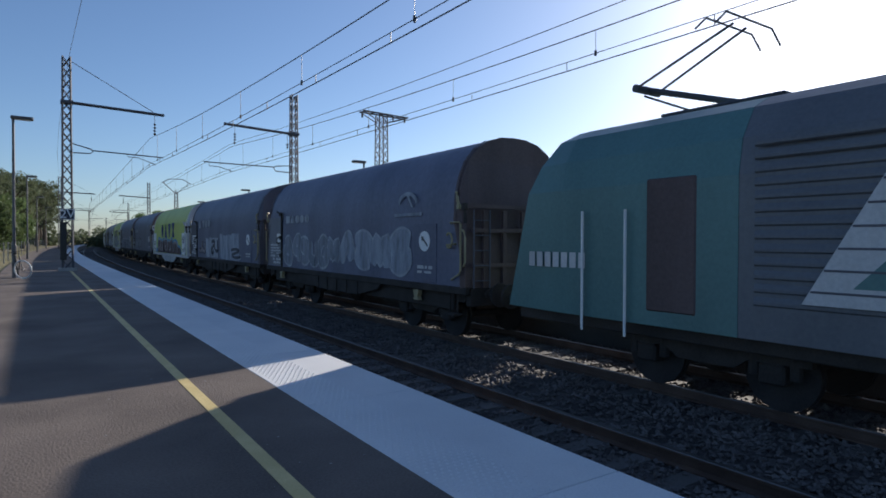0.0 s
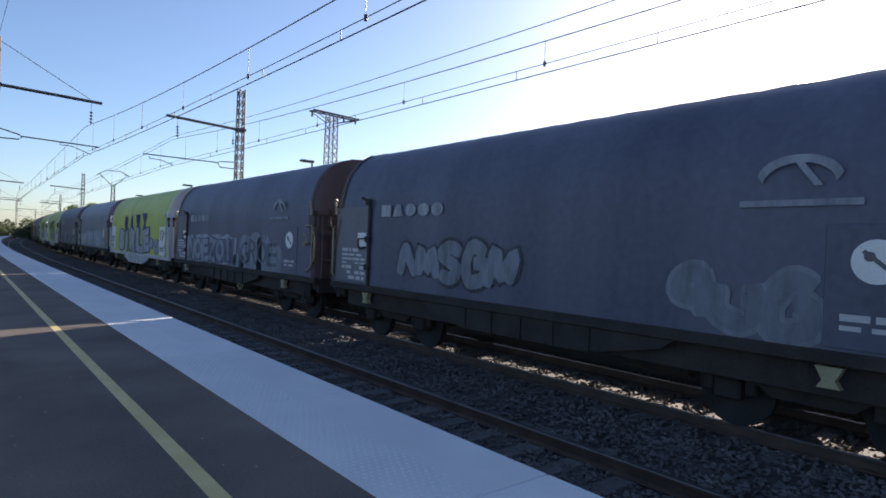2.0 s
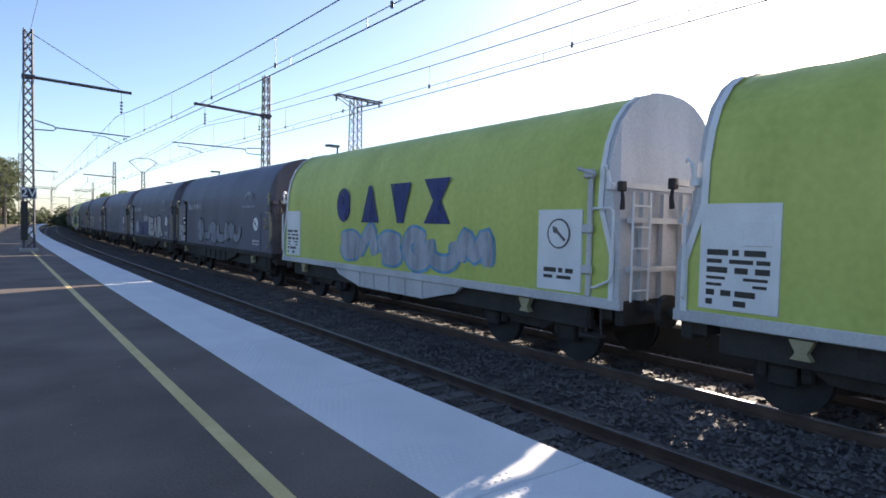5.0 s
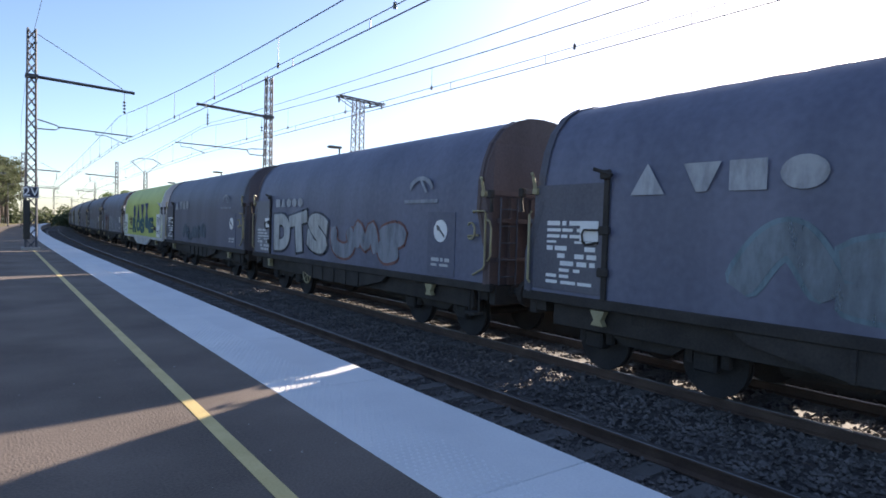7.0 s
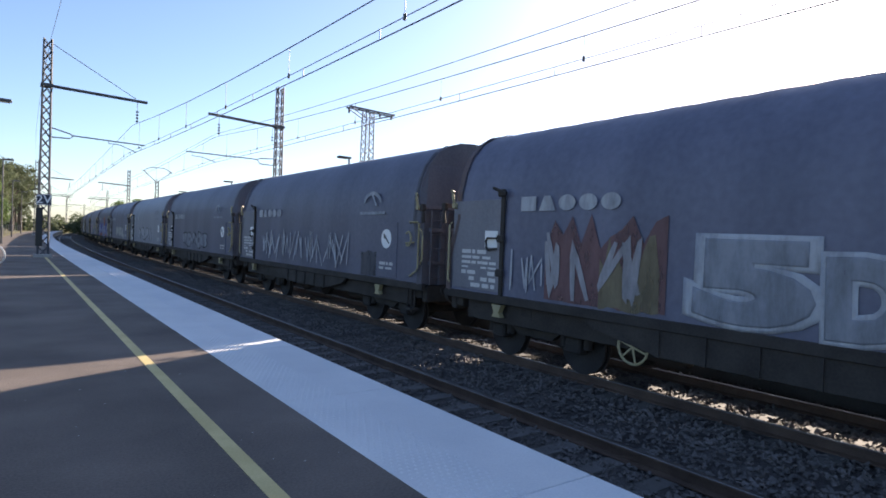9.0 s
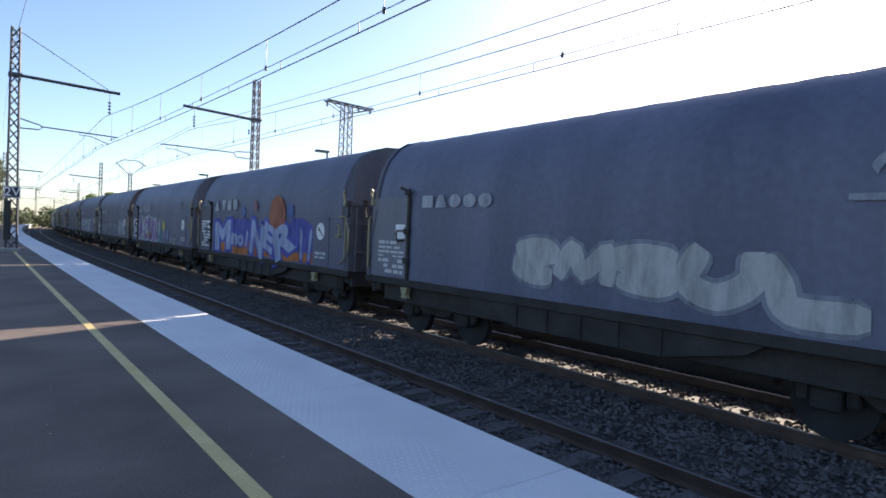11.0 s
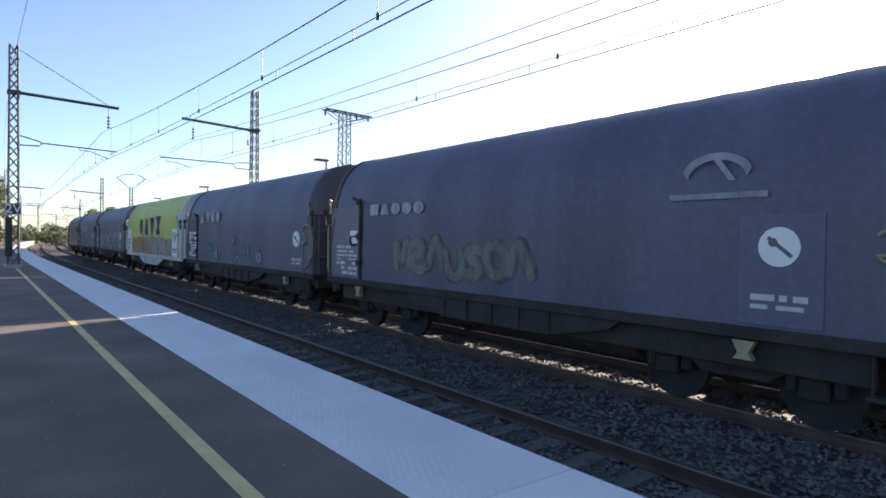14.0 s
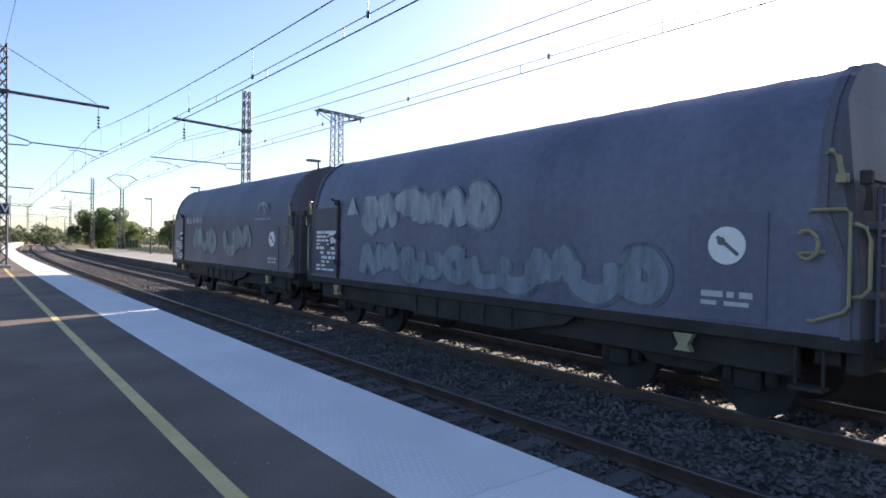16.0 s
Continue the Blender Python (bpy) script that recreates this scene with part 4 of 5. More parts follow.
def arrow_mark(parent, y=2.6, z=2.95, colour=(0.34, 0.37, 0.43)):
    bm = bmesh.new()
    pts = [(y + 0.42 * math.cos(a), z + 0.24 * math.sin(a)) for a in np.linspace(0.1, 3.04, 14)]
    flat(bm, pts + [(p[0] * 0.86 + y * 0.14, p[1] - 0.085) for p in pts[::-1]], 0.014)
    flat(bm, ((y - 0.24, z - 0.1), (y - 0.16, z - 0.1), (y + 0.08, z + 0.22), (y, z + 0.22)), 0.015)
    box(bm, -HALF - 0.02, y - 0.6, z - 0.31, -HALF - 0.012, y + 0.6, z - 0.24)
    part("customer_mark", bm, spray(colour), parent, "pale curved emblem over a bar")


def wagon(n, tarp, mark, arrow=True, ends=None, round_plate=True):
    green = tarp == "green"
    steel = PALE_STEEL if green else (ends or DARK_STEEL)
    names = {"green": "lime green", "blue": "dirty slate blue", "grey": "pale grey"}
    w = thing("freight_wagon", "covered wagon, %s tarpaulin hood, sprayed graffiti" % names[tarp], "freight wagon", "wagons of the train")
    tall = n < 26
    add(("hood", tall), lambda bm: hood(bm, tall), TARPS[tarp], w, "%s tarpaulin hood" % names[tarp], True)
    for k, (y, d) in enumerate(((Y0 - 0.02, 1), (Y1 + 0.02, -1))):
        wall = add(("end_wall", k, tall), lambda bm: end_wall(bm, y, d, tall), steel, w, "ribbed steel end wall")
        for x in (-1.0, -0.5, 0.0, 0.5, 1.0):
            add(("rib", k), lambda bm: end_rib(bm, y, d, True), steel, wall).location = (x, 0, 0)
        for z in (1.6, 2.3, 2.78):
            bar_k = add(("crossbar", k), lambda bm: end_rib(bm, y, d, False), steel, wall)
            bar_k.matrix_local = Matrix.Translation((0, 0, z)) @ Matrix.Diagonal((1.16 if z > 2.7 else 1, 1, 1, 1))
        for x in (-1.52, 1.52):
            add(("end_lever", k), lambda bm: end_lever(bm, -d), UNDER, wall).location = (x, y, 2.78)
        add(("headstock", k), lambda bm: headstock(bm, d), UNDER, w, "dark end beam").location = (0, y, 0)
    for y, d in ((Y0 + 0.10, 1), (Y1 - 0.10, -1)):
        add(("hoop", y, tall), lambda bm: hoop(bm, y, d, tall), WHITE if green else steel, w, "edge hoop of the hood")
    for x in (-HALF - 0.02, HALF + 0.02):
        add(("sill", x), lambda bm: sill(bm, x), UNDER if not green else PALE_STEEL, w)
        add(("girder", x), lambda bm: girder(bm, x * 0.88), UNDER, w, "dark lower girder")
        add(("belly_panel", x), lambda bm: belly(bm, x * 0.97), PALE_STEEL if green else UNDER, w, "trapezoid side girder")
    add(("centre_sill",), centre_sill, UNDER, w)
    for y in (0.72, 2.6, 4.6, PITCH - 4.6, PITCH - 2.6, PITCH - 0.72):
        add(("cross_beam",), cross_beam, UNDER, w).location = (0, y, 0)
    for y in (4.6, 8.4):
        add(("air_tank",), air_tank, UNDER, w).location = (0, y, 0)
    bogies(w, (2.55, PITCH - 2.55))
    for x in (-0.87, 0.87):
        for y, a in ((0.57, 0), (PITCH - 0.57, 180)):
            b = add(("buffer",), buffer, UNDER, w)
            b.matrix_local = pose(x, y, 1.02, 0, 0, a)
    for y, a in ((0.60, 0), (PITCH - 0.60, 180)):
        add(("drawhook",), drawhook, UNDER, w).matrix_local = pose(0, y, 0, 0, 0, a)
        add(("brake_hose",), hose, UNDER, w).matrix_local = pose(0, y, 0, 0, 0, a)
    add(("ladder",), ladder, WHITE if green else DARK_STEEL, w, "end ladder").location = (0, 0.28, 0)
    for y in (0.56, PITCH - 0.72):
        add(("hook",), hook, WHITE if green else HANDLE_YELLOW, w, "pale hood hook").location = (0, y, 0)
    rail_paint = WHITE if green else HANDLE_YELLOW
    for kind in ("corner", "rear", "step") if green else ("corner", "loop", "curl", "rear", "step"):
        add(("step" if kind == "step" else "handrail", kind), lambda bm: handrail(bm, kind), UNDER if kind == "step" else rail_paint, w)
    for y in ((0.92,) if green else (PITCH - 2.11,)):
        add(("latch_post", y), lambda bm: latch(bm, y), steel if green else UNDER, w)
    # front panel with round plate, rear data panel
    py = 1.52 if green else 1.42 if n in (25, 27) else 1.72 if n == 30 else 1.87
    pan = add(("side_panel", py), lambda bm: plate(bm, py - 0.45, py + 0.45, 1.2, 2.45), WHITE if green else TARPS[tarp], w, "flush side panel")
    if round_plate:
        add(("round_plate", py), lambda bm: disc(bm, (-HALF - 0.022, py, 2.08), (1, 0, 0), 0.22, 0.012, 24), WHITE, pan, "white round plate")
        add(("round_plate_mark", py), lambda bm: (flat(bm, ((py + 0.13, 2.17), (py + 0.10, 2.20), (py - 0.15, 1.99), (py - 0.12, 1.96)), 0.0285), flat(bm, [(py + 0.06 + 0.05 * math.cos(a), 2.13 + 0.05 * math.sin(a)) for a in np.linspace(0, 5.7, 10)], 0.0325)), LAMP_GREY, pan, "dark slanting arrow")
        if green:
            add(("plate_ring",), lambda bm: ring(bm, (-HALF - 0.026, py, 2.08), (1, 0, 0), 0.22, 0.014, 24, 6), LAMP_GREY, pan, "grey ring round the plate")
    add(("small_print", py), lambda bm: small_print(bm, py - 0.3, py + 0.3, 1.3, 1.55, 6), BLACK if green else PALE_STEEL, pan, "unreadable small lettering")
    bold = mark == "three"
    p0, p1 = (PITCH - 1.75, PITCH - 0.8) if green else (11.08, 12.46)
    pan = add(("data_panel", green), lambda bm: plate(bm, p0, p1, 1.22, 2.5 if green else 2.86), WHITE if green else DARK_STEEL if bold else DOOR_STEEL, w, "data panel")
    add(("small_print", 1, green, bold), lambda bm: small_print(bm, p0 + 0.1, p1 - (0.1 if green else 0.3), 1.26, 2.3 if bold else 1.95, 6), BLACK if green else WHITE if bold else PALE_STEEL, pan, "unreadable data lettering")
    add(("label_plate", green), lambda bm: plate(bm, p0 + 0.08, p0 + 0.42, 2.0, 2.3, 0.026), WHITE, pan, "small white label")
    if not green:
        add(("door_pull",), lambda bm: tube(bm, [(-HALF - 0.05, 11.14 + y, 2.05 + z) for y, z in ((0, 0.12), (0.26, 0.12), (0.30, 0.06), (0.28, -0.06), (0.22, -0.1), (0, -0.06))], 0.018, 6), UNDER, pan)
    for y in (2.25, PITCH - 2.0):
        add(("jack_pad", y), lambda bm: jack(bm, y), HANDLE_YELLOW, w, "yellow jacking bracket")
    operator_mark(w, mark, LETTER_BLUE if green else (0.42, 0.44, 0.48))
    if arrow and not green:
        arrow_mark(w)
    if n in (4, 13, 16, 25):
        bm = bmesh.new()
        wy = 5.5 if n in (4, 25) else 8.3
        ring(bm, (-1.4, wy, 0.72), (1, 0, 0), 0.24, 0.02, 20, 6)
        for a in (0.3, 1.35, 2.4):
            tube(bm, ((-1.4, wy - 0.24 * math.cos(a), 0.72 - 0.24 * math.sin(a)), (-1.4, wy + 0.24 * math.cos(a), 0.72 + 0.24 * math.sin(a))), 0.016, 5)
        part("brake_wheel", bm, HANDLE_YELLOW, w, "yellow hand brake wheel")
    return w


train = []
DRIFT = {}          # each wagon's graffiti sit this much nearer its front


def put(n, *a, **k):
    w = wagon(n, *a, **k)
    DRIFT[w.name] = float(np.interp(n, (0, 2, 6, 12, 17, 20, 25, 28, 31), (0.15, 0.3, 0.5, 0.6, 0.62, 1.0, 1.0, 0.45, 0.3)))
    train.append((w, START + n * PITCH, PITCH))
    return w


R = PITCH          # the rear end's place
w = put(0, "blue", "five", ends=BROWN_STEEL)
bubbles(w, 2.6, 6.4, 1.25, 2.35, 4, (0.36, 0.39, 0.46), GREYW, 1)
bubbles(w, 6.5, 10.9, 1.25, 2.3, 6, SILVER, GREYW, 42)
w = put(1, "blue", "three", arrow=False)
patch(w, 6.9, 9.3, 1.25, 2.15, GREYW, 2, rough=0.06)
patch(w, 3.4, 6.6, 1.22, 2.3, (0.40, 0.43, 0.50), 52, rough=0.06)
bubbles(w, 9.4, 10.8, 1.45, 2.1, 2, (0.35, 0.30, 0.31), INK, 3, 0.2)
bubbles(w, 6.9, 8.2, 1.35, 2.2, 2, INK, SILVER, 53, 0.2)
bubbles(w, 3.2, 4.6, 1.25, 1.8, 1, INK, CREAM, 54, 0.2)
w = put(2, "green", "blocks", arrow=False)
patch(w, 2.3, 11.7, 1.2, 1.42, PALE_BLUE, 4, rough=0.1)
PALE_LINE = (0.60, 0.53, 0.52)
for k, (y1, y0, top) in enumerate(((10.9, 9.6, 2.1), (9.8, 8.9, 2.0), (9.1, 7.9, 2.06), (8.0, 7.0, 2.14), (7.2, 5.9, 1.98), (6.1, 5.1, 2.08), (5.3, 3.5, 1.96), (3.9, 2.6, 1.6)), 1):
    dome(w, y0 - 0.12, y1 + 0.12, 1.2, top + 0.14, PALE_BLUE, "sprayed blue halo", 0.0085 + 0.0006 * (k % 2))
    dome(w, y0, y1, 1.19, top, BROWN, "sprayed brown rounded shape", 0.0135 + 0.0008 * (k % 2))
    if k < 8:
        arch(w, y0 + 0.05, y1 - 0.05, 1.25, top - 0.04, 0.06, PALE_LINE, 0.021, 0.12 * (-1) ** k)
        if k % 3:
            arch(w, y0 + 0.35, y1 - 0.4, 1.28, 1.5 + 0.05 * k, 0.05, PALE_LINE, 0.022, 0.25 * (-1) ** (k // 2))
        else:
            bubbles(w, y0 + 0.3, y1 - 0.35, 1.3, 1.8, 1, BROWN, PALE_LINE, 100 + k, 0.2)
w = put(3, "blue", "five", ends=BROWN_STEEL)
bubbles(w, 7.0, 10.3, 1.3, 2.2, 5, SILVER, INK, 6)
bubbles(w, 2.7, 4.4, 1.2, 2.0, 3, (0.22, 0.24, 0.29), SILVER, 7)
w = put(4, "blue", "five", ends=BROWN_STEEL)
patch(w, 6.15, 11.4, 1.2, 2.15, (0.42, 0.44, 0.50), 55, 0.008, "pale sprayed border field", 0.09)
patch(w, 6.4, 11.2, 1.24, 2.02, (0.15, 0.16, 0.22), 56, 0.0125, "dim sprayed colour field", 0.06)
sprayed(w, "NOEZO!", 6.5, 11.2, 1.27, 2.05, (0.34, 0.36, 0.42), INK, 0.045, 0.04, 1)
for y0, y1, top in ((5.6, 6.3, 1.6), (4.9, 5.8, 2.2), (4.2, 5.0, 2.28), (3.6, 4.4, 2.22), (2.8, 3.7, 1.95)):
    dome(w, y0 - 0.1, y1 + 0.1, 1.18, top, (0.29, 0.315, 0.38), out=0.008 + 0.001 * (top > 2.2), legs=0.7)
sprayed(w, "GROE", 3.1, 5.8, 1.35, 2.0, (0.15, 0.165, 0.21), (0.15, 0.165, 0.21), 0.0, 0.003, 2)
w = put(5, "green", "blocks", arrow=False)
sprayed(w, "SIRLE", 4.2, 10.7, 1.25, 2.35, GREYW, (0.17, 0.18, 0.22), 0.085, 0.055, 3)
bubbles(w, 2.5, 4.1, 1.3, 1.95, 2, GREYW, (0.22, 0.24, 0.29), 9)
w = put(6, "grey", "five", arrow=True, ends=DARK_STEEL)
for y0, y1, z1, k, seed in ((9.2, 11.5, 2.1, 4, 10), (6.2, 9.0, 2.3, 4, 11), (3.0, 5.9, 2.4, 4, 41)):
    patch(w, y0 + 0.1, y1 - 0.1, 1.3, z1 - 0.15, GREYW, seed, rough=0.15)
    bubbles(w, y0, y1, 1.25, z1, k, (0.48, 0.51, 0.58), (0.16, 0.175, 0.22), seed)
w = put(7, "blue", "three", arrow=False)
for k, (y, z, d, h) in enumerate(((10.2, 1.9, 0.22, 0.5), (8.75, 1.85, 0.22, 0.5), (7.55, 1.8, 0.3, 0.55), (9.6, 1.5, 0.8, 0.5), (6.3, 1.6, 0.8, 0.7), (4.45, 2.0, 0.2, 0.5), (4.7, 1.5, 0.3, 0.4), (4.1, 1.45, 0.8, 0.7))):
    small = k not in (3, 4, 7)
    bubbles(w, y - d / 2, y + d / 2, z - h / 2, z + h / 2, 1, GREYW if small else (0.12, 0.13, 0.17), SILVER if small else (0.17, 0.18, 0.23), 80 + k)
w = put(8, "green", "blocks", arrow=False)
bubbles(w, 3.4, 8.6, 1.25, 2.2, 6, GREYW, LETTER_BLUE, 13)
w = put(9, "green", "blocks", arrow=False)
bubbles(w, 3.6, 9.4, 1.25, 2.1, 6, GREYW, PALE_BLUE, 14)
w = put(10, "blue", "five")
bubbles(w, 4.0, 9.6, 1.3, 2.2, 6, SILVER, INK, 15)
w = put(11, "blue", "five")
sprayed(w, "EAR", 3.3, 6.9, 1.25, 2.35, CREAM, INK, 0.085, 0.045, 4)
patch(w, 7.2, 10.0, 1.22, 2.05, (0.075, 0.09, 0.185), 56, rough=0.15)
bubbles(w, 9.9, 10.7, 1.4, 2.1, 1, GREYW, SILVER, 16)
bubbles(w, 7.3, 8.2, 1.9, 2.4, 2, GREYW, SILVER, 57)
w = put(12, "blue", "three")
bubbles(w, 4.0, 9.8, 1.25, 2.35, 5, (0.20, 0.24, 0.28), (0.17, 0.26, 0.31), 17)
w = put(13, "blue", "five", ends=BROWN_STEEL)
sprayed(w, "DTS", 7.5, 11.3, 1.3, 2.4, CREAM, INK, 0.085, 0.045, 5)
bubbles(w, 3.8, 7.2, 1.25, 2.3, 3, SILVER, (0.24, 0.10, 0.09), 18)
w = put(14, "blue", "three")
bubbles(w, 6.0, 9.8, 1.3, 2.0, 4, (0.085, 0.125, 0.17), (0.11, 0.15, 0.19), 19)
w = put(15, "green", "blocks", arrow=False)
sprayed(w, "ROS E", 3.4, 9.95, 1.35, 2.25, (0.03, 0.14, 0.17), (0.03, 0.14, 0.17), 0.07, 0.01, 6, 3)
bubbles(w, 4.8, 5.95, 1.35, 2.25, 1, (0.03, 0.14, 0.17), (0.035, 0.15, 0.18), 43)
sprayed(w, "2019", 2.62, 3.32, 1.55, 1.8, BROWN, BROWN, 0.0, 0.015, 7)
sprayed(w, "7click", 10.05, 11.25, 2.1, 2.36, BROWN, BROWN, 0.0, 0.012, 8)
arrow_mark(w, 9.98, 1.8, BROWN)
w = put(16, "blue", "five", ends=BROWN_STEEL)
patch(w, 8.4, 10.6, 1.22, 2.3, (0.17, 0.085, 0.09), 20, rough=0.3, label="dull red sprayed field")
patch(w, 8.5, 9.5, 1.22, 2.0, (0.20, 0.16, 0.10), 67, 0.0125, rough=0.3)
scribble(w, 8.6, 10.5, 1.25, 2.3, 4, 0.10, (0.34, 0.33, 0.36), 68)
scribble(w, 10.7, 11.35, 1.25, 2.0, 3, 0.035, GREYW, 69)
sprayed(w, "5", 6.6, 8.0, 1.25, 2.3, SILVER, GREYW, 0.07, 0.05, 9)
sprayed(w, "D", 5.7, 6.5, 1.2, 2.1, SILVER, GREYW, 0.07, 0.05, 10)
bubbles(w, 4.85, 5.7, 1.2, 2.2, 1, SILVER, GREYW, 40)
bubbles(w, 3.6, 4.8, 1.22, 2.3, 1, SILVER, GREYW, 71)
w = put(17, "blue", "five")
scribble(w, 4.3, 10.8, 1.25, 2.25, 16, 0.05, GREYW, 21)
patch(w, 2.5, 3.7, 1.2, 1.75, INK, 72, rough=0.06)
w = put(18, "blue", "five")
bubbles(w, 5.0, 9.6, 1.3, 2.0, 5, SILVER, INK, 22)
w = put(19, "grey", "five")
bubbles(w, 5.0, 9.8, 1.3, 2.1, 5, GREYW, INK, 23)
w = put(20, "blue", "five")
bubbles(w, 4.0, 9.0, 1.3, 2.2, 5, CREAM, SILVER, 24)
w = put(21, "blue", "three", arrow=False)
patch(w, 3.2, 11.7, 1.5, 2.2, BLUE, 25, 0.008, "sprayed blue jagged field", 0.3)
patch(w, 2.8, 11.6, 1.22, 1.55, ORANGE, 26, 0.010)
PALE = (0.38, 0.45, 0.64)
for text, y0, y1, z0, z1, k in (("M", 9.8, 11.5, 1.25, 2.3, 10), ("noi", 7.9, 9.7, 1.45, 2.0, 11), ("N", 6.75, 7.85, 1.2, 2.25, 13),
                                ("E", 5.95, 6.75, 1.4, 2.2, 14), ("R", 4.45, 5.95, 1.25, 2.3, 15), ("!!", 3.2, 4.3, 1.25, 2.1, 17)):
    sprayed(w, text, y0, y1, z0, z1, PALE, BLUE, 0.05, 0.09, k, 22)
for y, z, d, colour in ((4.75, 2.48, 0.6, (0.42, 0.13, 0.07)), (6.5, 2.8, 0.17, (0.36, 0.15, 0.20)), (7.6, 2.6, 0.2, (0.10, 0.16, 0.40)), (3.8, 2.6, 0.22, (0.09, 0.14, 0.34))):
    bm = bmesh.new()
    disc(bm, (-HALF - 0.012, y, z), (1, 0, 0), d, 0.008, 28)
    part("graffiti_field", bm, spray(colour), w, "sprayed round planet disc")
w = put(22, "blue", "three")
patch(w, 6.7, 11.9, 1.22, 1.75, TEAL, 27)
sprayed(w, "ACUR", 7.3, 11.7, 1.25, 2.35, PURPLE, (0.60, 0.60, 0.62), 0.07, 0.075, 11, 16)
scribble(w, 6.6, 11.9, 1.3, 2.5, 9, 0.05, (0.62, 0.62, 0.64), 90)
scribble(w, 8.6, 9.8, 1.35, 1.8, 2, 0.14, (0.52, 0.45, 0.10), 91, 0.024)
bubbles(w, 5.35, 6.1, 1.25, 1.95, 1, (0.30, 0.34, 0.48), PURPLE, 58)
scribble(w, 5.2, 6.3, 1.25, 1.95, 2, 0.06, (0.42, 0.40, 0.52), 92)
sprayed(w, "kish", 3.95, 4.95, 1.2, 1.62, CREAM, INK, 0.012, 0.02, 12, 4)
bm = bmesh.new()
disc(bm, (-HALF - 0.012, 5.3, 2.0), (1, 0, 0), 0.24, 0.008, 24)
part("graffiti_field", bm, spray((0.62, 0.55, 0.10)), w, "sprayed yellow disc")
w = put(23, "blue", "five", ends=BROWN_STEEL)
bubbles(w, 5.3, 11.2, 1.25, 2.1, 8, SILVER, (0.15, 0.10, 0.09), 28)
sprayed(w, "GOMP", 2.9, 5.0, 1.3, 2.2, GREYW, SILVER, 0.085, 0.055, 13)
w = put(24, "blue", "five")
sprayed(w, "POKE", 4.8, 10.4, 1.2, 2.25, (0.56, 0.58, 0.66), INK, 0.075, 0.045, 14, 5)
arch(w, 3.9, 5.2, 1.75, 2.15, 0.24, INK, 0.010)
arch(w, 3.9, 5.2, 1.75, 2.15, 0.16, (0.56, 0.58, 0.66), 0.015)
arch(w, 10.3, 11.3, 1.8, 2.1, 0.2, INK, 0.010)
arch(w, 10.3, 11.3, 1.8, 2.1, 0.13, (0.56, 0.58, 0.66), 0.015)
w = put(25, "blue", "three", arrow=False)
bubbles(w, 8.2, 10.4, 1.4, 2.1, 4, (0.15, 0.20, 0.22), SILVER, 29)
bubbles(w, 5.6, 7.8, 1.3, 2.1, 4, (0.26, 0.27, 0.29), SILVER, 61)
bubbles(w, 2.8, 5.2, 1.3, 2.2, 3, (0.20, 0.22, 0.26), SILVER, 62)
w = put(26, "blue", "five", ends=BROWN_STEEL)
bubbles(w, 6.4, 10.4, 1.35, 2.15, 7, (0.19, 0.21, 0.20), (0.17, 0.13, 0.11), 30, 0.24)
w = put(27, "blue", "three", arrow=False)
for k, (y, z, d) in enumerate(((10.0, 1.7, 0.5), (9.2, 1.45, 0.3), (7.4, 1.95, 0.35), (6.9, 1.35, 0.5), (6.1, 1.6, 0.6), (4.9, 1.5, 0.4))):
    bubbles(w, y - d / 2, y + d / 2, z - 0.2, z + 0.2, 1, (0.12, 0.26, 0.30) if k % 2 == 0 else (0.30, 0.32, 0.36), (0.10, 0.13, 0.17), 70 + k)
w = put(28, "green", "blocks", arrow=False)
patch(w, 2.5, 11.4, 1.2, 1.98, (0.36, 0.29, 0.24), 32, rough=0.1)
bubbles(w, 7.4, 11.3, 1.22, 2.1, 6, (0.50, 0.24, 0.12), (0.44, 0.42, 0.40), 63)
bubbles(w, 2.5, 7.4, 1.22, 2.1, 7, (0.46, 0.40, 0.35), (0.24, 0.15, 0.12), 64)
w = put(29, "blue", "five")
sprayed(w, "SOL", 5.0, 11.0, 1.22, 2.25, (0.30, 0.31, 0.36), INK, 0.075, 0.04, 33, 4)
for y0, y1 in ((9.2, 10.9), (7.2, 8.8), (5.4, 6.6)):
    arch(w, y0, y1, 1.75, 2.2, 0.07, (0.46, 0.48, 0.53), 0.027)
arch(w, 2.7, 5.1, 1.25, 2.2, 0.5, INK, 0.010)
arch(w, 2.7, 5.1, 1.25, 2.2, 0.42, (0.34, 0.36, 0.42), 0.0155)
dome(w, 3.3, 4.4, 1.2, 1.75, (0.20, 0.21, 0.25))
w = put(30, "blue", "three", arrow=False)
bubbles(w, 6.0, 10.3, 2.25, 3.12, 6, (0.36, 0.40, 0.46), (0.22, 0.25, 0.31), 34, 0.32)
bubbles(w, 2.8, 10.4, 1.25, 2.05, 10, (0.24, 0.29, 0.36), (0.15, 0.18, 0.23), 35)
w = put(31, "blue", "five")
bubbles(w, 7.2, 9.8, 1.5, 2.6, 3, (0.28, 0.34, 0.34), (0.17, 0.21, 0.24), 36)
bubbles(w, 3.9, 6.4, 1.45, 2.55, 2, (0.28, 0.34, 0.34), (0.17, 0.21, 0.24), 66)

# ---- locomotive ----
LOCO = 20.4
loco = thing("locomotive", "teal and grey electric freight locomotive with a raised pantograph arm", "locomotive")
body = [(-1.48, 0.95), (-1.48, 2.9), (-1.40, 3.35), (-1.15, 3.75), (-0.8, 3.92), (0.8, 3.92), (1.15, 3.75), (1.40, 3.35), (1.48, 2.9), (1.48, 0.95)]


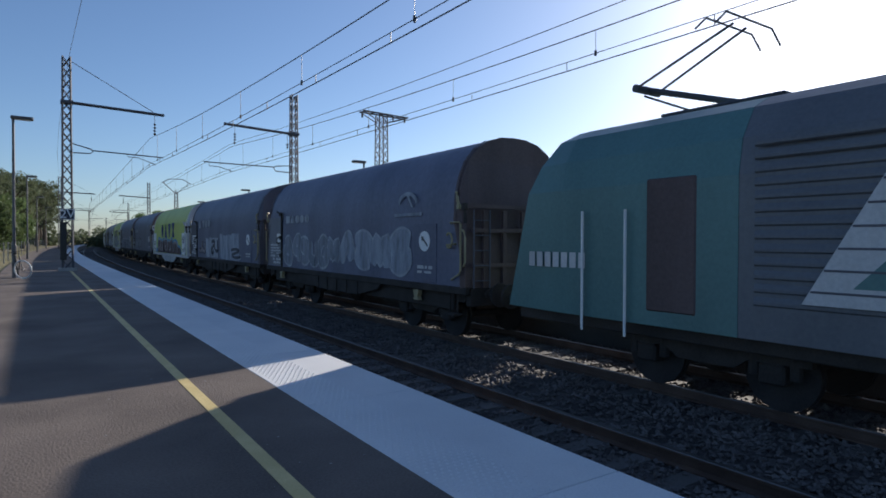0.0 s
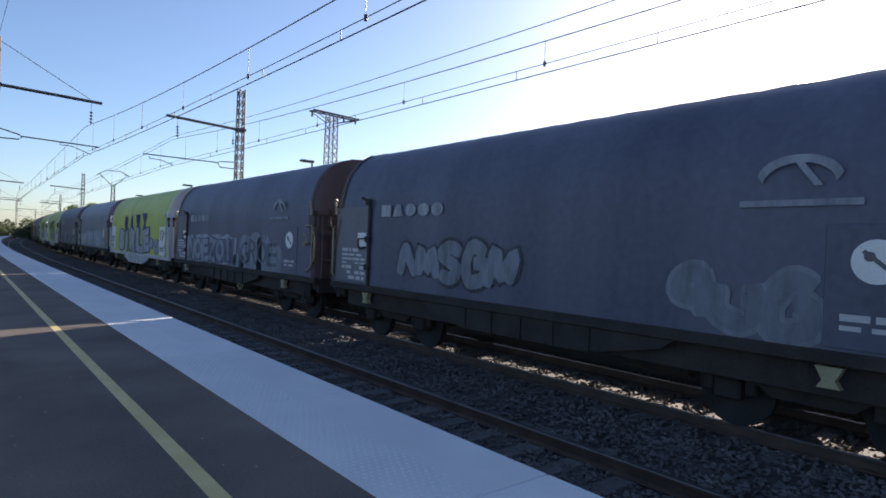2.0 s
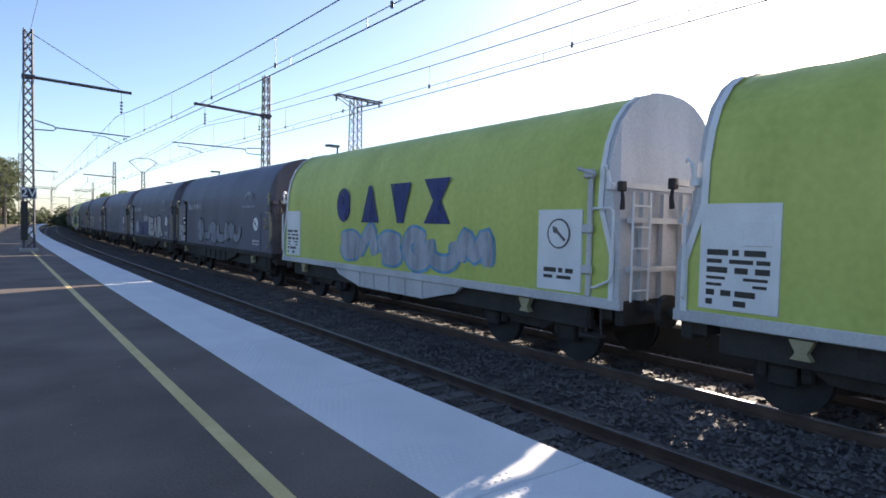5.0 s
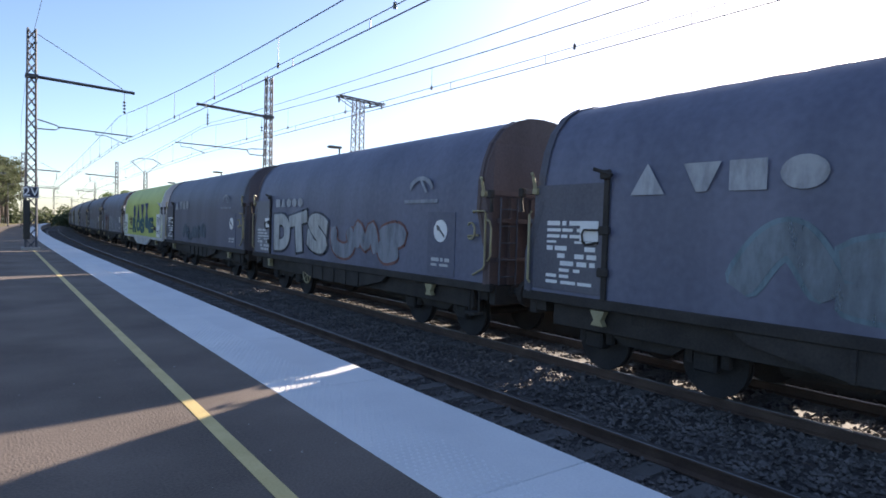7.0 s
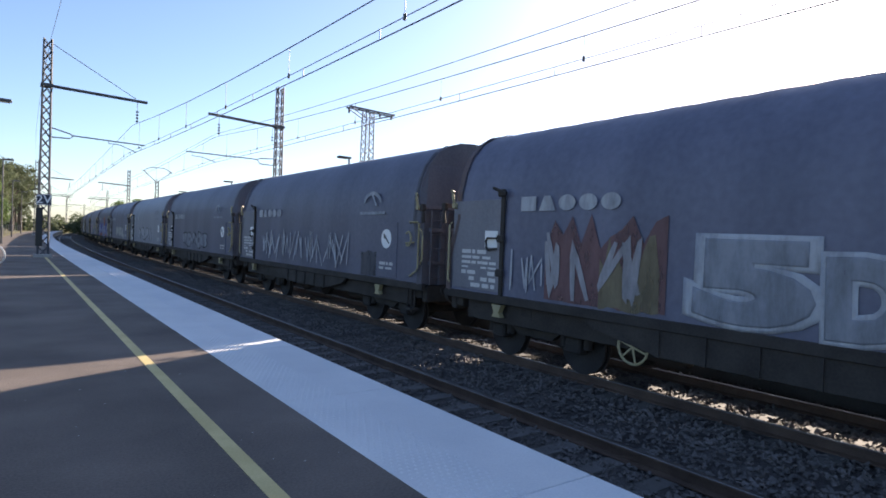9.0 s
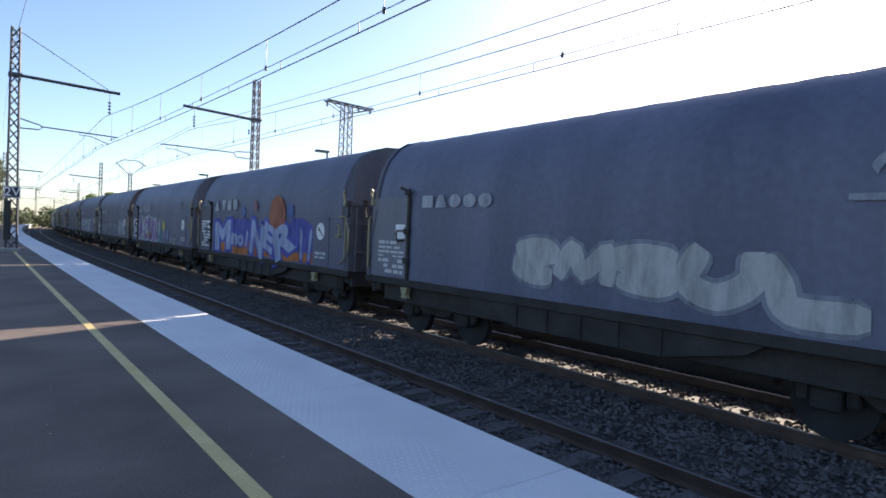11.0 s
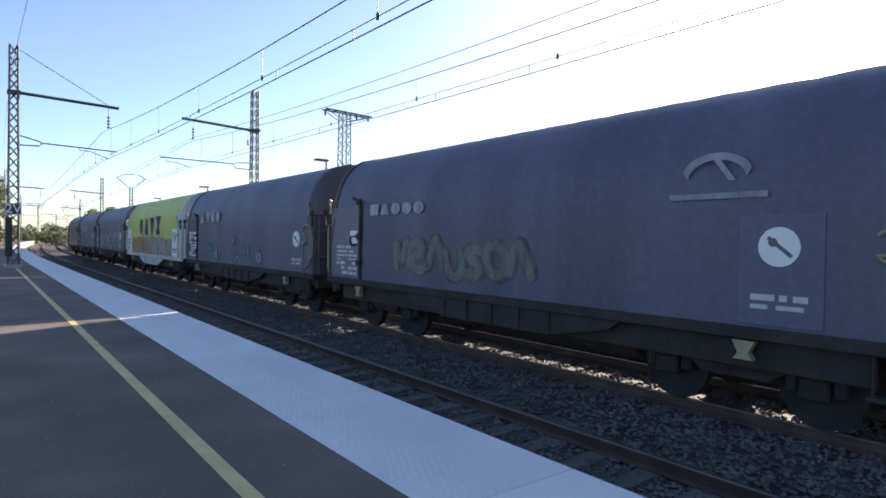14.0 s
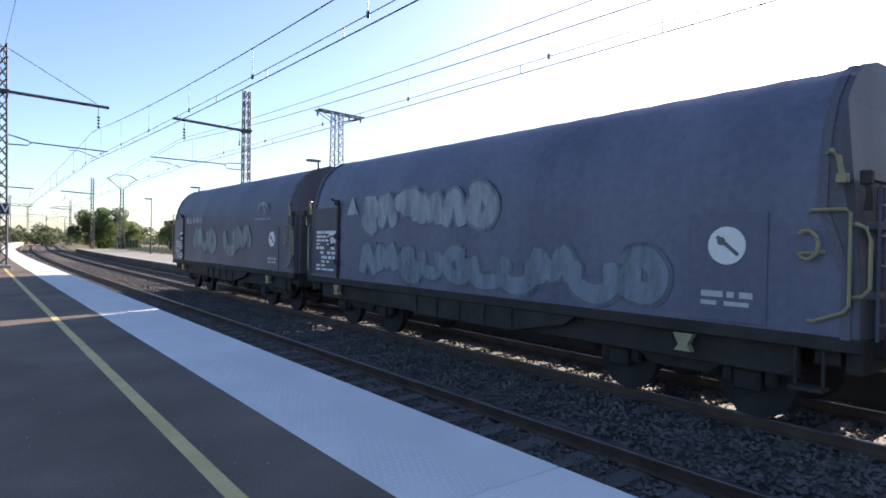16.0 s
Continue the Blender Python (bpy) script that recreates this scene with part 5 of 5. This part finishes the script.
def nose(y, k):
    """The section at y; the cabs slope back above the waist."""
    return [(x * (0.93 if k else 1), y + (max(0, z - 2.0) * 0.55 * k), z) for x, z in body]


bm = bmesh.new()
loft(bm, [nose(0.6, 1), nose(2.0, 0), nose(4.9, 0)], True)
part("cab", bm, LOCO_GREEN, loco, "teal cab with a sloping face")
bm = bmesh.new()
loft(bm, [nose(LOCO - 4.9, 0), nose(LOCO - 2.0, 0), nose(LOCO - 0.6, -1)], True)
part("cab", bm, LOCO_GREEN, loco, "teal cab with a sloping face")
bm = bmesh.new()
loft(bm, [[(x * 0.995, y, z) for x, z in body] for y in (4.902, LOCO - 4.902)], True)
part("engine_room", bm, LOCO_GREY, loco, "grey machine room body")
for k in range(13):
    bm = bmesh.new()
    z = 1.35 + k * 0.155
    loft(bm, [[(-1.475 - d, y, z + dz) for d, dz in ((0, 0), (0.022, 0.02), (0.022, 0.05), (0, 0.11))] for y in (5.1, LOCO - 5.1)], True)
    part("louvre", bm, LOCO_GREY, loco)
bm = bmesh.new()
loft(bm, [[(-1.53 - d, y, z) for y, z in ((14.75, 1.42), (12.2, 1.42), (10.9, 3.2), (13.75, 3.2))] for d in (0, 0.006)], True)
band = part("stripe", bm, PALE_STEEL, loco, "broad pale slanting stripe")
for k in range(7):
    bm = bmesh.new()
    z = 1.55 + k * 0.235
    y = 14.75 - (z - 1.42) * 0.562
    box(bm, -1.543, y - 2.4, z, -1.5365, y - 0.02, z + 0.025)
    part("groove_line", bm, DARK_STEEL, band)
bm = bmesh.new()
loft(bm, [[(-1.537 - d, y, z) for y, z in ((14.25, 1.62), (13.5, 1.62), (13.6, 2.3))] for d in (0, 0.004)], True)
part("emblem_wedge", bm, LOCO_GREEN, band, "teal wedge on the stripe")
bm = bmesh.new()
soft_box(bm, -1.50, 16.05, 1.15, -1.46, 16.8, 2.95, 0.02)
part("cab_door", bm, BROWN_STEEL, loco, "brown cab door")
for y in (17.1, 17.9):
    bm = bmesh.new()
    tube(bm, ((-1.56, y, 0.75), (-1.56, y, 2.55)), 0.022, 6)
    part("handrail", bm, WHITE, loco, "white vertical handrail")
for k in range(7):
    bm = bmesh.new()
    y = LOCO - 1.25 - k * 0.185
    box(bm, -1.495, y - 0.13, 1.68, -1.487, y, 1.92)
    part("number_bar", bm, PALE_STEEL, loco, "plain white bar of the fleet number")
bm = bmesh.new()
soft_box(bm, -1.3, 0.8, 0.75, 1.3, LOCO - 0.8, 0.95, 0.02)
box(bm, -1.1, 7.5, 0.35, 1.1, LOCO - 7.5, 0.75)
part("underframe", bm, UNDER, loco)
bogies(loco, (4.2, LOCO - 4.2))
for x in (-0.87, 0.87):
    for y, a in ((0.6, 0), (LOCO - 0.6, 180)):
        b = add(("buffer",), buffer, UNDER, loco)
        b.matrix_local = pose(x, y, 1.02, 0, 0, a)
bm = bmesh.new()
for y0, y1, z in ((5.0, 7.0, 4.05), (8.5, 11.5, 4.08), (12.2, 13.2, 4.05)):
    soft_box(bm, -0.7, y0, 3.9, 0.7, y1, z, 0.03)
for y in (4.4, 7.6, 12.0, 14.2):
    tube(bm, ((-0.5, y, 3.9), (-0.5, y, 4.2)), 0.05, 6)
part("roof_gear", bm, LOCO_GREY, loco, "roof equipment")
bm = bmesh.new()                        # base frame on its insulators
tube(bm, ((-0.45, 15.5, 4.02), (0.45, 15.5, 4.02), (0.45, 17.3, 4.02), (-0.45, 17.3, 4.02), (-0.45, 15.5, 4.02)), 0.033, 6)
pan_base = part("pantograph", bm, MAST_STEEL, loco, "raised steel pantograph")
for x in (-0.45, 0.45):
    for y in (15.6, 17.2):
        bm = bmesh.new()
        tube(bm, ((x, y, 3.88), (x, y, 3.94), (x, y, 4.0)), [0.06, 0.075, 0.05], 8)
        part("insulator", bm, INSULATOR, pan_base)
for nm, pts, r in (("lower_arm", ((0, 16.15, 4.05), (0, 17.9, 4.60)), 0.05), ("guide_rod", ((0, 16.9, 4.03), (0, 17.98, 4.52)), 0.018), ("knuckle", ((-0.3, 17.93, 4.60), (0.3, 17.93, 4.60)), 0.07),
                   ("upper_arm", ((-0.28, 17.93, 4.60), (-0.17, 16.35, 5.22)), 0.02), ("upper_arm", ((0.28, 17.93, 4.60), (0.17, 16.35, 5.22)), 0.02),
                   ("contact_strip", ((-0.85, 16.2, 5.05), (-0.6, 16.2, 5.25), (0.6, 16.2, 5.25), (0.85, 16.2, 5.05)), 0.016), ("contact_strip", ((-0.85, 16.5, 5.05), (-0.6, 16.5, 5.25), (0.6, 16.5, 5.25), (0.85, 16.5, 5.05)), 0.016)):
    bm = bmesh.new()
    tube(bm, pts, r, 8)
    part(nm, bm, MAST_STEEL, pan_base)
bm = bmesh.new()
soft_box(bm, -1.15, LOCO - 1.35, 2.5, 1.15, LOCO - 1.0, 3.2, 0.05)
part("windscreen", bm, GLASS_DARK, loco, "dark windscreen")
train.append((loco, START - 0.85 - LOCO + 0.6, LOCO))

# ---- pieces of track, platform edge and ballast ----
for tr, c in tracks:
    for k in range(220):
        s = -14 + k * 0.6
        ob = piece("sleeper", SLEEPER_MESH, SLEEPER, tr)
        ob.matrix_world = at(s, c, RAIL_Z - 0.155)
    bm = bmesh.new()
    for k in range(400):
        s = 118 + k * 0.6
        p = along(s, c)
        d = Vector((math.sin(heading(s)), math.cos(heading(s)), 0)) * 0.12
        r = Vector((math.cos(heading(s)), -math.sin(heading(s)), 0)) * 1.28
        z = Vector((0, 0, RAIL_Z - 0.155))
        bm.faces.new([bm.verts.new(v + z) for v in (p - r - d, p + r - d, p + r + d, p - r + d)])
    tagged(part("far_sleepers", bm, SLEEPER, tr), kind="stuff")

SLAB = 2.5
def slab_mesh(length):
    bm = bmesh.new()
    box(bm, STRIP_L, -length / 2 + 0.004, -0.085, EDGE, length / 2 - 0.004, 0.003)
    bmesh.ops.bevel(bm, geom=bm.edges[:], offset=0.006, segments=1, affect="EDGES")
    me = bpy.data.meshes.new("slab")
    bm.to_mesh(me)
    bm.free()
    return me
slab = slab_mesh(SLAB)
for k in range(76):
    s = -20 + (k + 0.5) * SLAB
    ob = piece("slab", slab, EDGE_PAINT, platform_edge)
    ob.matrix_world = at(s, 0)


def dots(s0, s1, pitch):
    """Rows of low round studs."""
    verts, faces = [], []
    for i in range(int((s1 - s0) / pitch)):
        for j in range(9):
            x, y = STRIP_L + 0.06 + (j + 0.5 * (i % 2)) * pitch, s0 + i * pitch
            b = len(verts)
            for r, z in ((0.0125, 0.003), (0.008, 0.008)):
                for k in range(6):
                    verts.append((x + r * math.cos(k * 1.0472), y + r * math.sin(k * 1.0472), z))
            for k in range(6):
                faces.append((b + k, b + (k + 1) % 6, b + 6 + (k + 1) % 6, b + 6 + k))
            faces.append(tuple(range(b + 6, b + 12)))
    me = bpy.data.meshes.new("tactile_studs")
    me.from_pydata(verts, [], faces)
    return me


tagged(piece("tactile_studs", dots(0.5, 26, 0.055), EDGE_PAINT, platform_edge, "band of small raised studs"), kind="stuff")


def stones(count, s0, s1, seed):
    rng = np.random.default_rng(seed)
    base = np.array(((1, 0, 0), (-1, 0, 0), (0, 1, 0), (0, -1, 0), (0, 0, 1), (0, 0, -1)), float)
    tri = np.array(((0, 2, 4), (2, 1, 4), (1, 3, 4), (3, 0, 4), (2, 0, 5), (1, 2, 5), (3, 1, 5), (0, 3, 5)))
    s = s0 + (s1 - s0) * rng.uniform(0, 1, count) ** 1.6
    x = rng.uniform(EDGE - 0.05, FAR_EDGE, count)
    size = rng.uniform(0.016, 0.042, count)
    z = BED_Z + 0.01 + rng.uniform(-0.012, 0.02, count) + 0.03 * np.clip(1 - np.abs(x - 6.47) / 0.9, 0, 1)
    v = base[None] * rng.uniform(0.6, 1.35, (count, 6, 1)) + rng.normal(0, 0.22, (count, 6, 3))
    a = rng.uniform(0, 6.28, count)
    ca, sa = np.cos(a), np.sin(a)
    v = np.stack([v[..., 0] * ca[:, None] - v[..., 1] * sa[:, None], v[..., 0] * sa[:, None] + v[..., 1] * ca[:, None], v[..., 2] * 0.75], -1) * size[:, None, None]
    cen = np.array([along(a, b, c) for a, b, c in zip(s, x, z)])
    v = (v + cen[:, None]).reshape(-1, 3)
    f = (tri[None] + 6 * np.arange(count)[:, None, None]).reshape(-1, 3)
    me = bpy.data.meshes.new("ballast_stones")
    me.from_pydata(v.tolist(), [], f.tolist())
    return me


tagged(piece("ballast_stones", stones(60000, -2, 60, 8), STONE), "loose grey ballast stones between the rails", "ballast", kind="stuff")


rng = np.random.default_rng(31)
verts, faces = [], []
for i in range(90):
    x, y, k = rng.uniform(-1.2, 1.85), rng.uniform(2, 26), rng.uniform(0.004, 0.011)
    a, b = rng.uniform(0, 6.28), len(verts)
    for j in range(4):
        verts.append((x + k * math.cos(a + j * 1.5708) * rng.uniform(0.5, 1.3), y + k * math.sin(a + j * 1.5708) * rng.uniform(0.5, 1.3), 0.001))
    verts.append((x, y, k * 0.6))
    faces += [(b + j, b + (j + 1) % 4, b + 4) for j in range(4)]
me = bpy.data.meshes.new("grit")
me.from_pydata(verts, [], faces)
tagged(piece("grit", me, CONCRETE), "pale grit and dry leaf scraps on the asphalt", "grit", kind="stuff")


LAG_T = (0, 1, 2, 3.5, 7, 9, 11.5, 12.5, 15, 16)          # small changes of the train's pace
LAG_S = (0.1, 0.33, 0.45, 0.5, 0.6, 0.65, 1.0, 1.0, 0.45, 0.25)


def motions():
    for w, s0, length in train:
        rows = []
        for i in range(33):
            t = i * 0.5
            lag = float(np.interp(t, LAG_T, LAG_S))
            rows.append((t, at(s0 + length / 2 + lag - SPEED * t - GAIN * t * t, TRACK_2, RAIL_Z) @ pose(0, -length / 2, 0)))
        walk(w, rows)


motions()
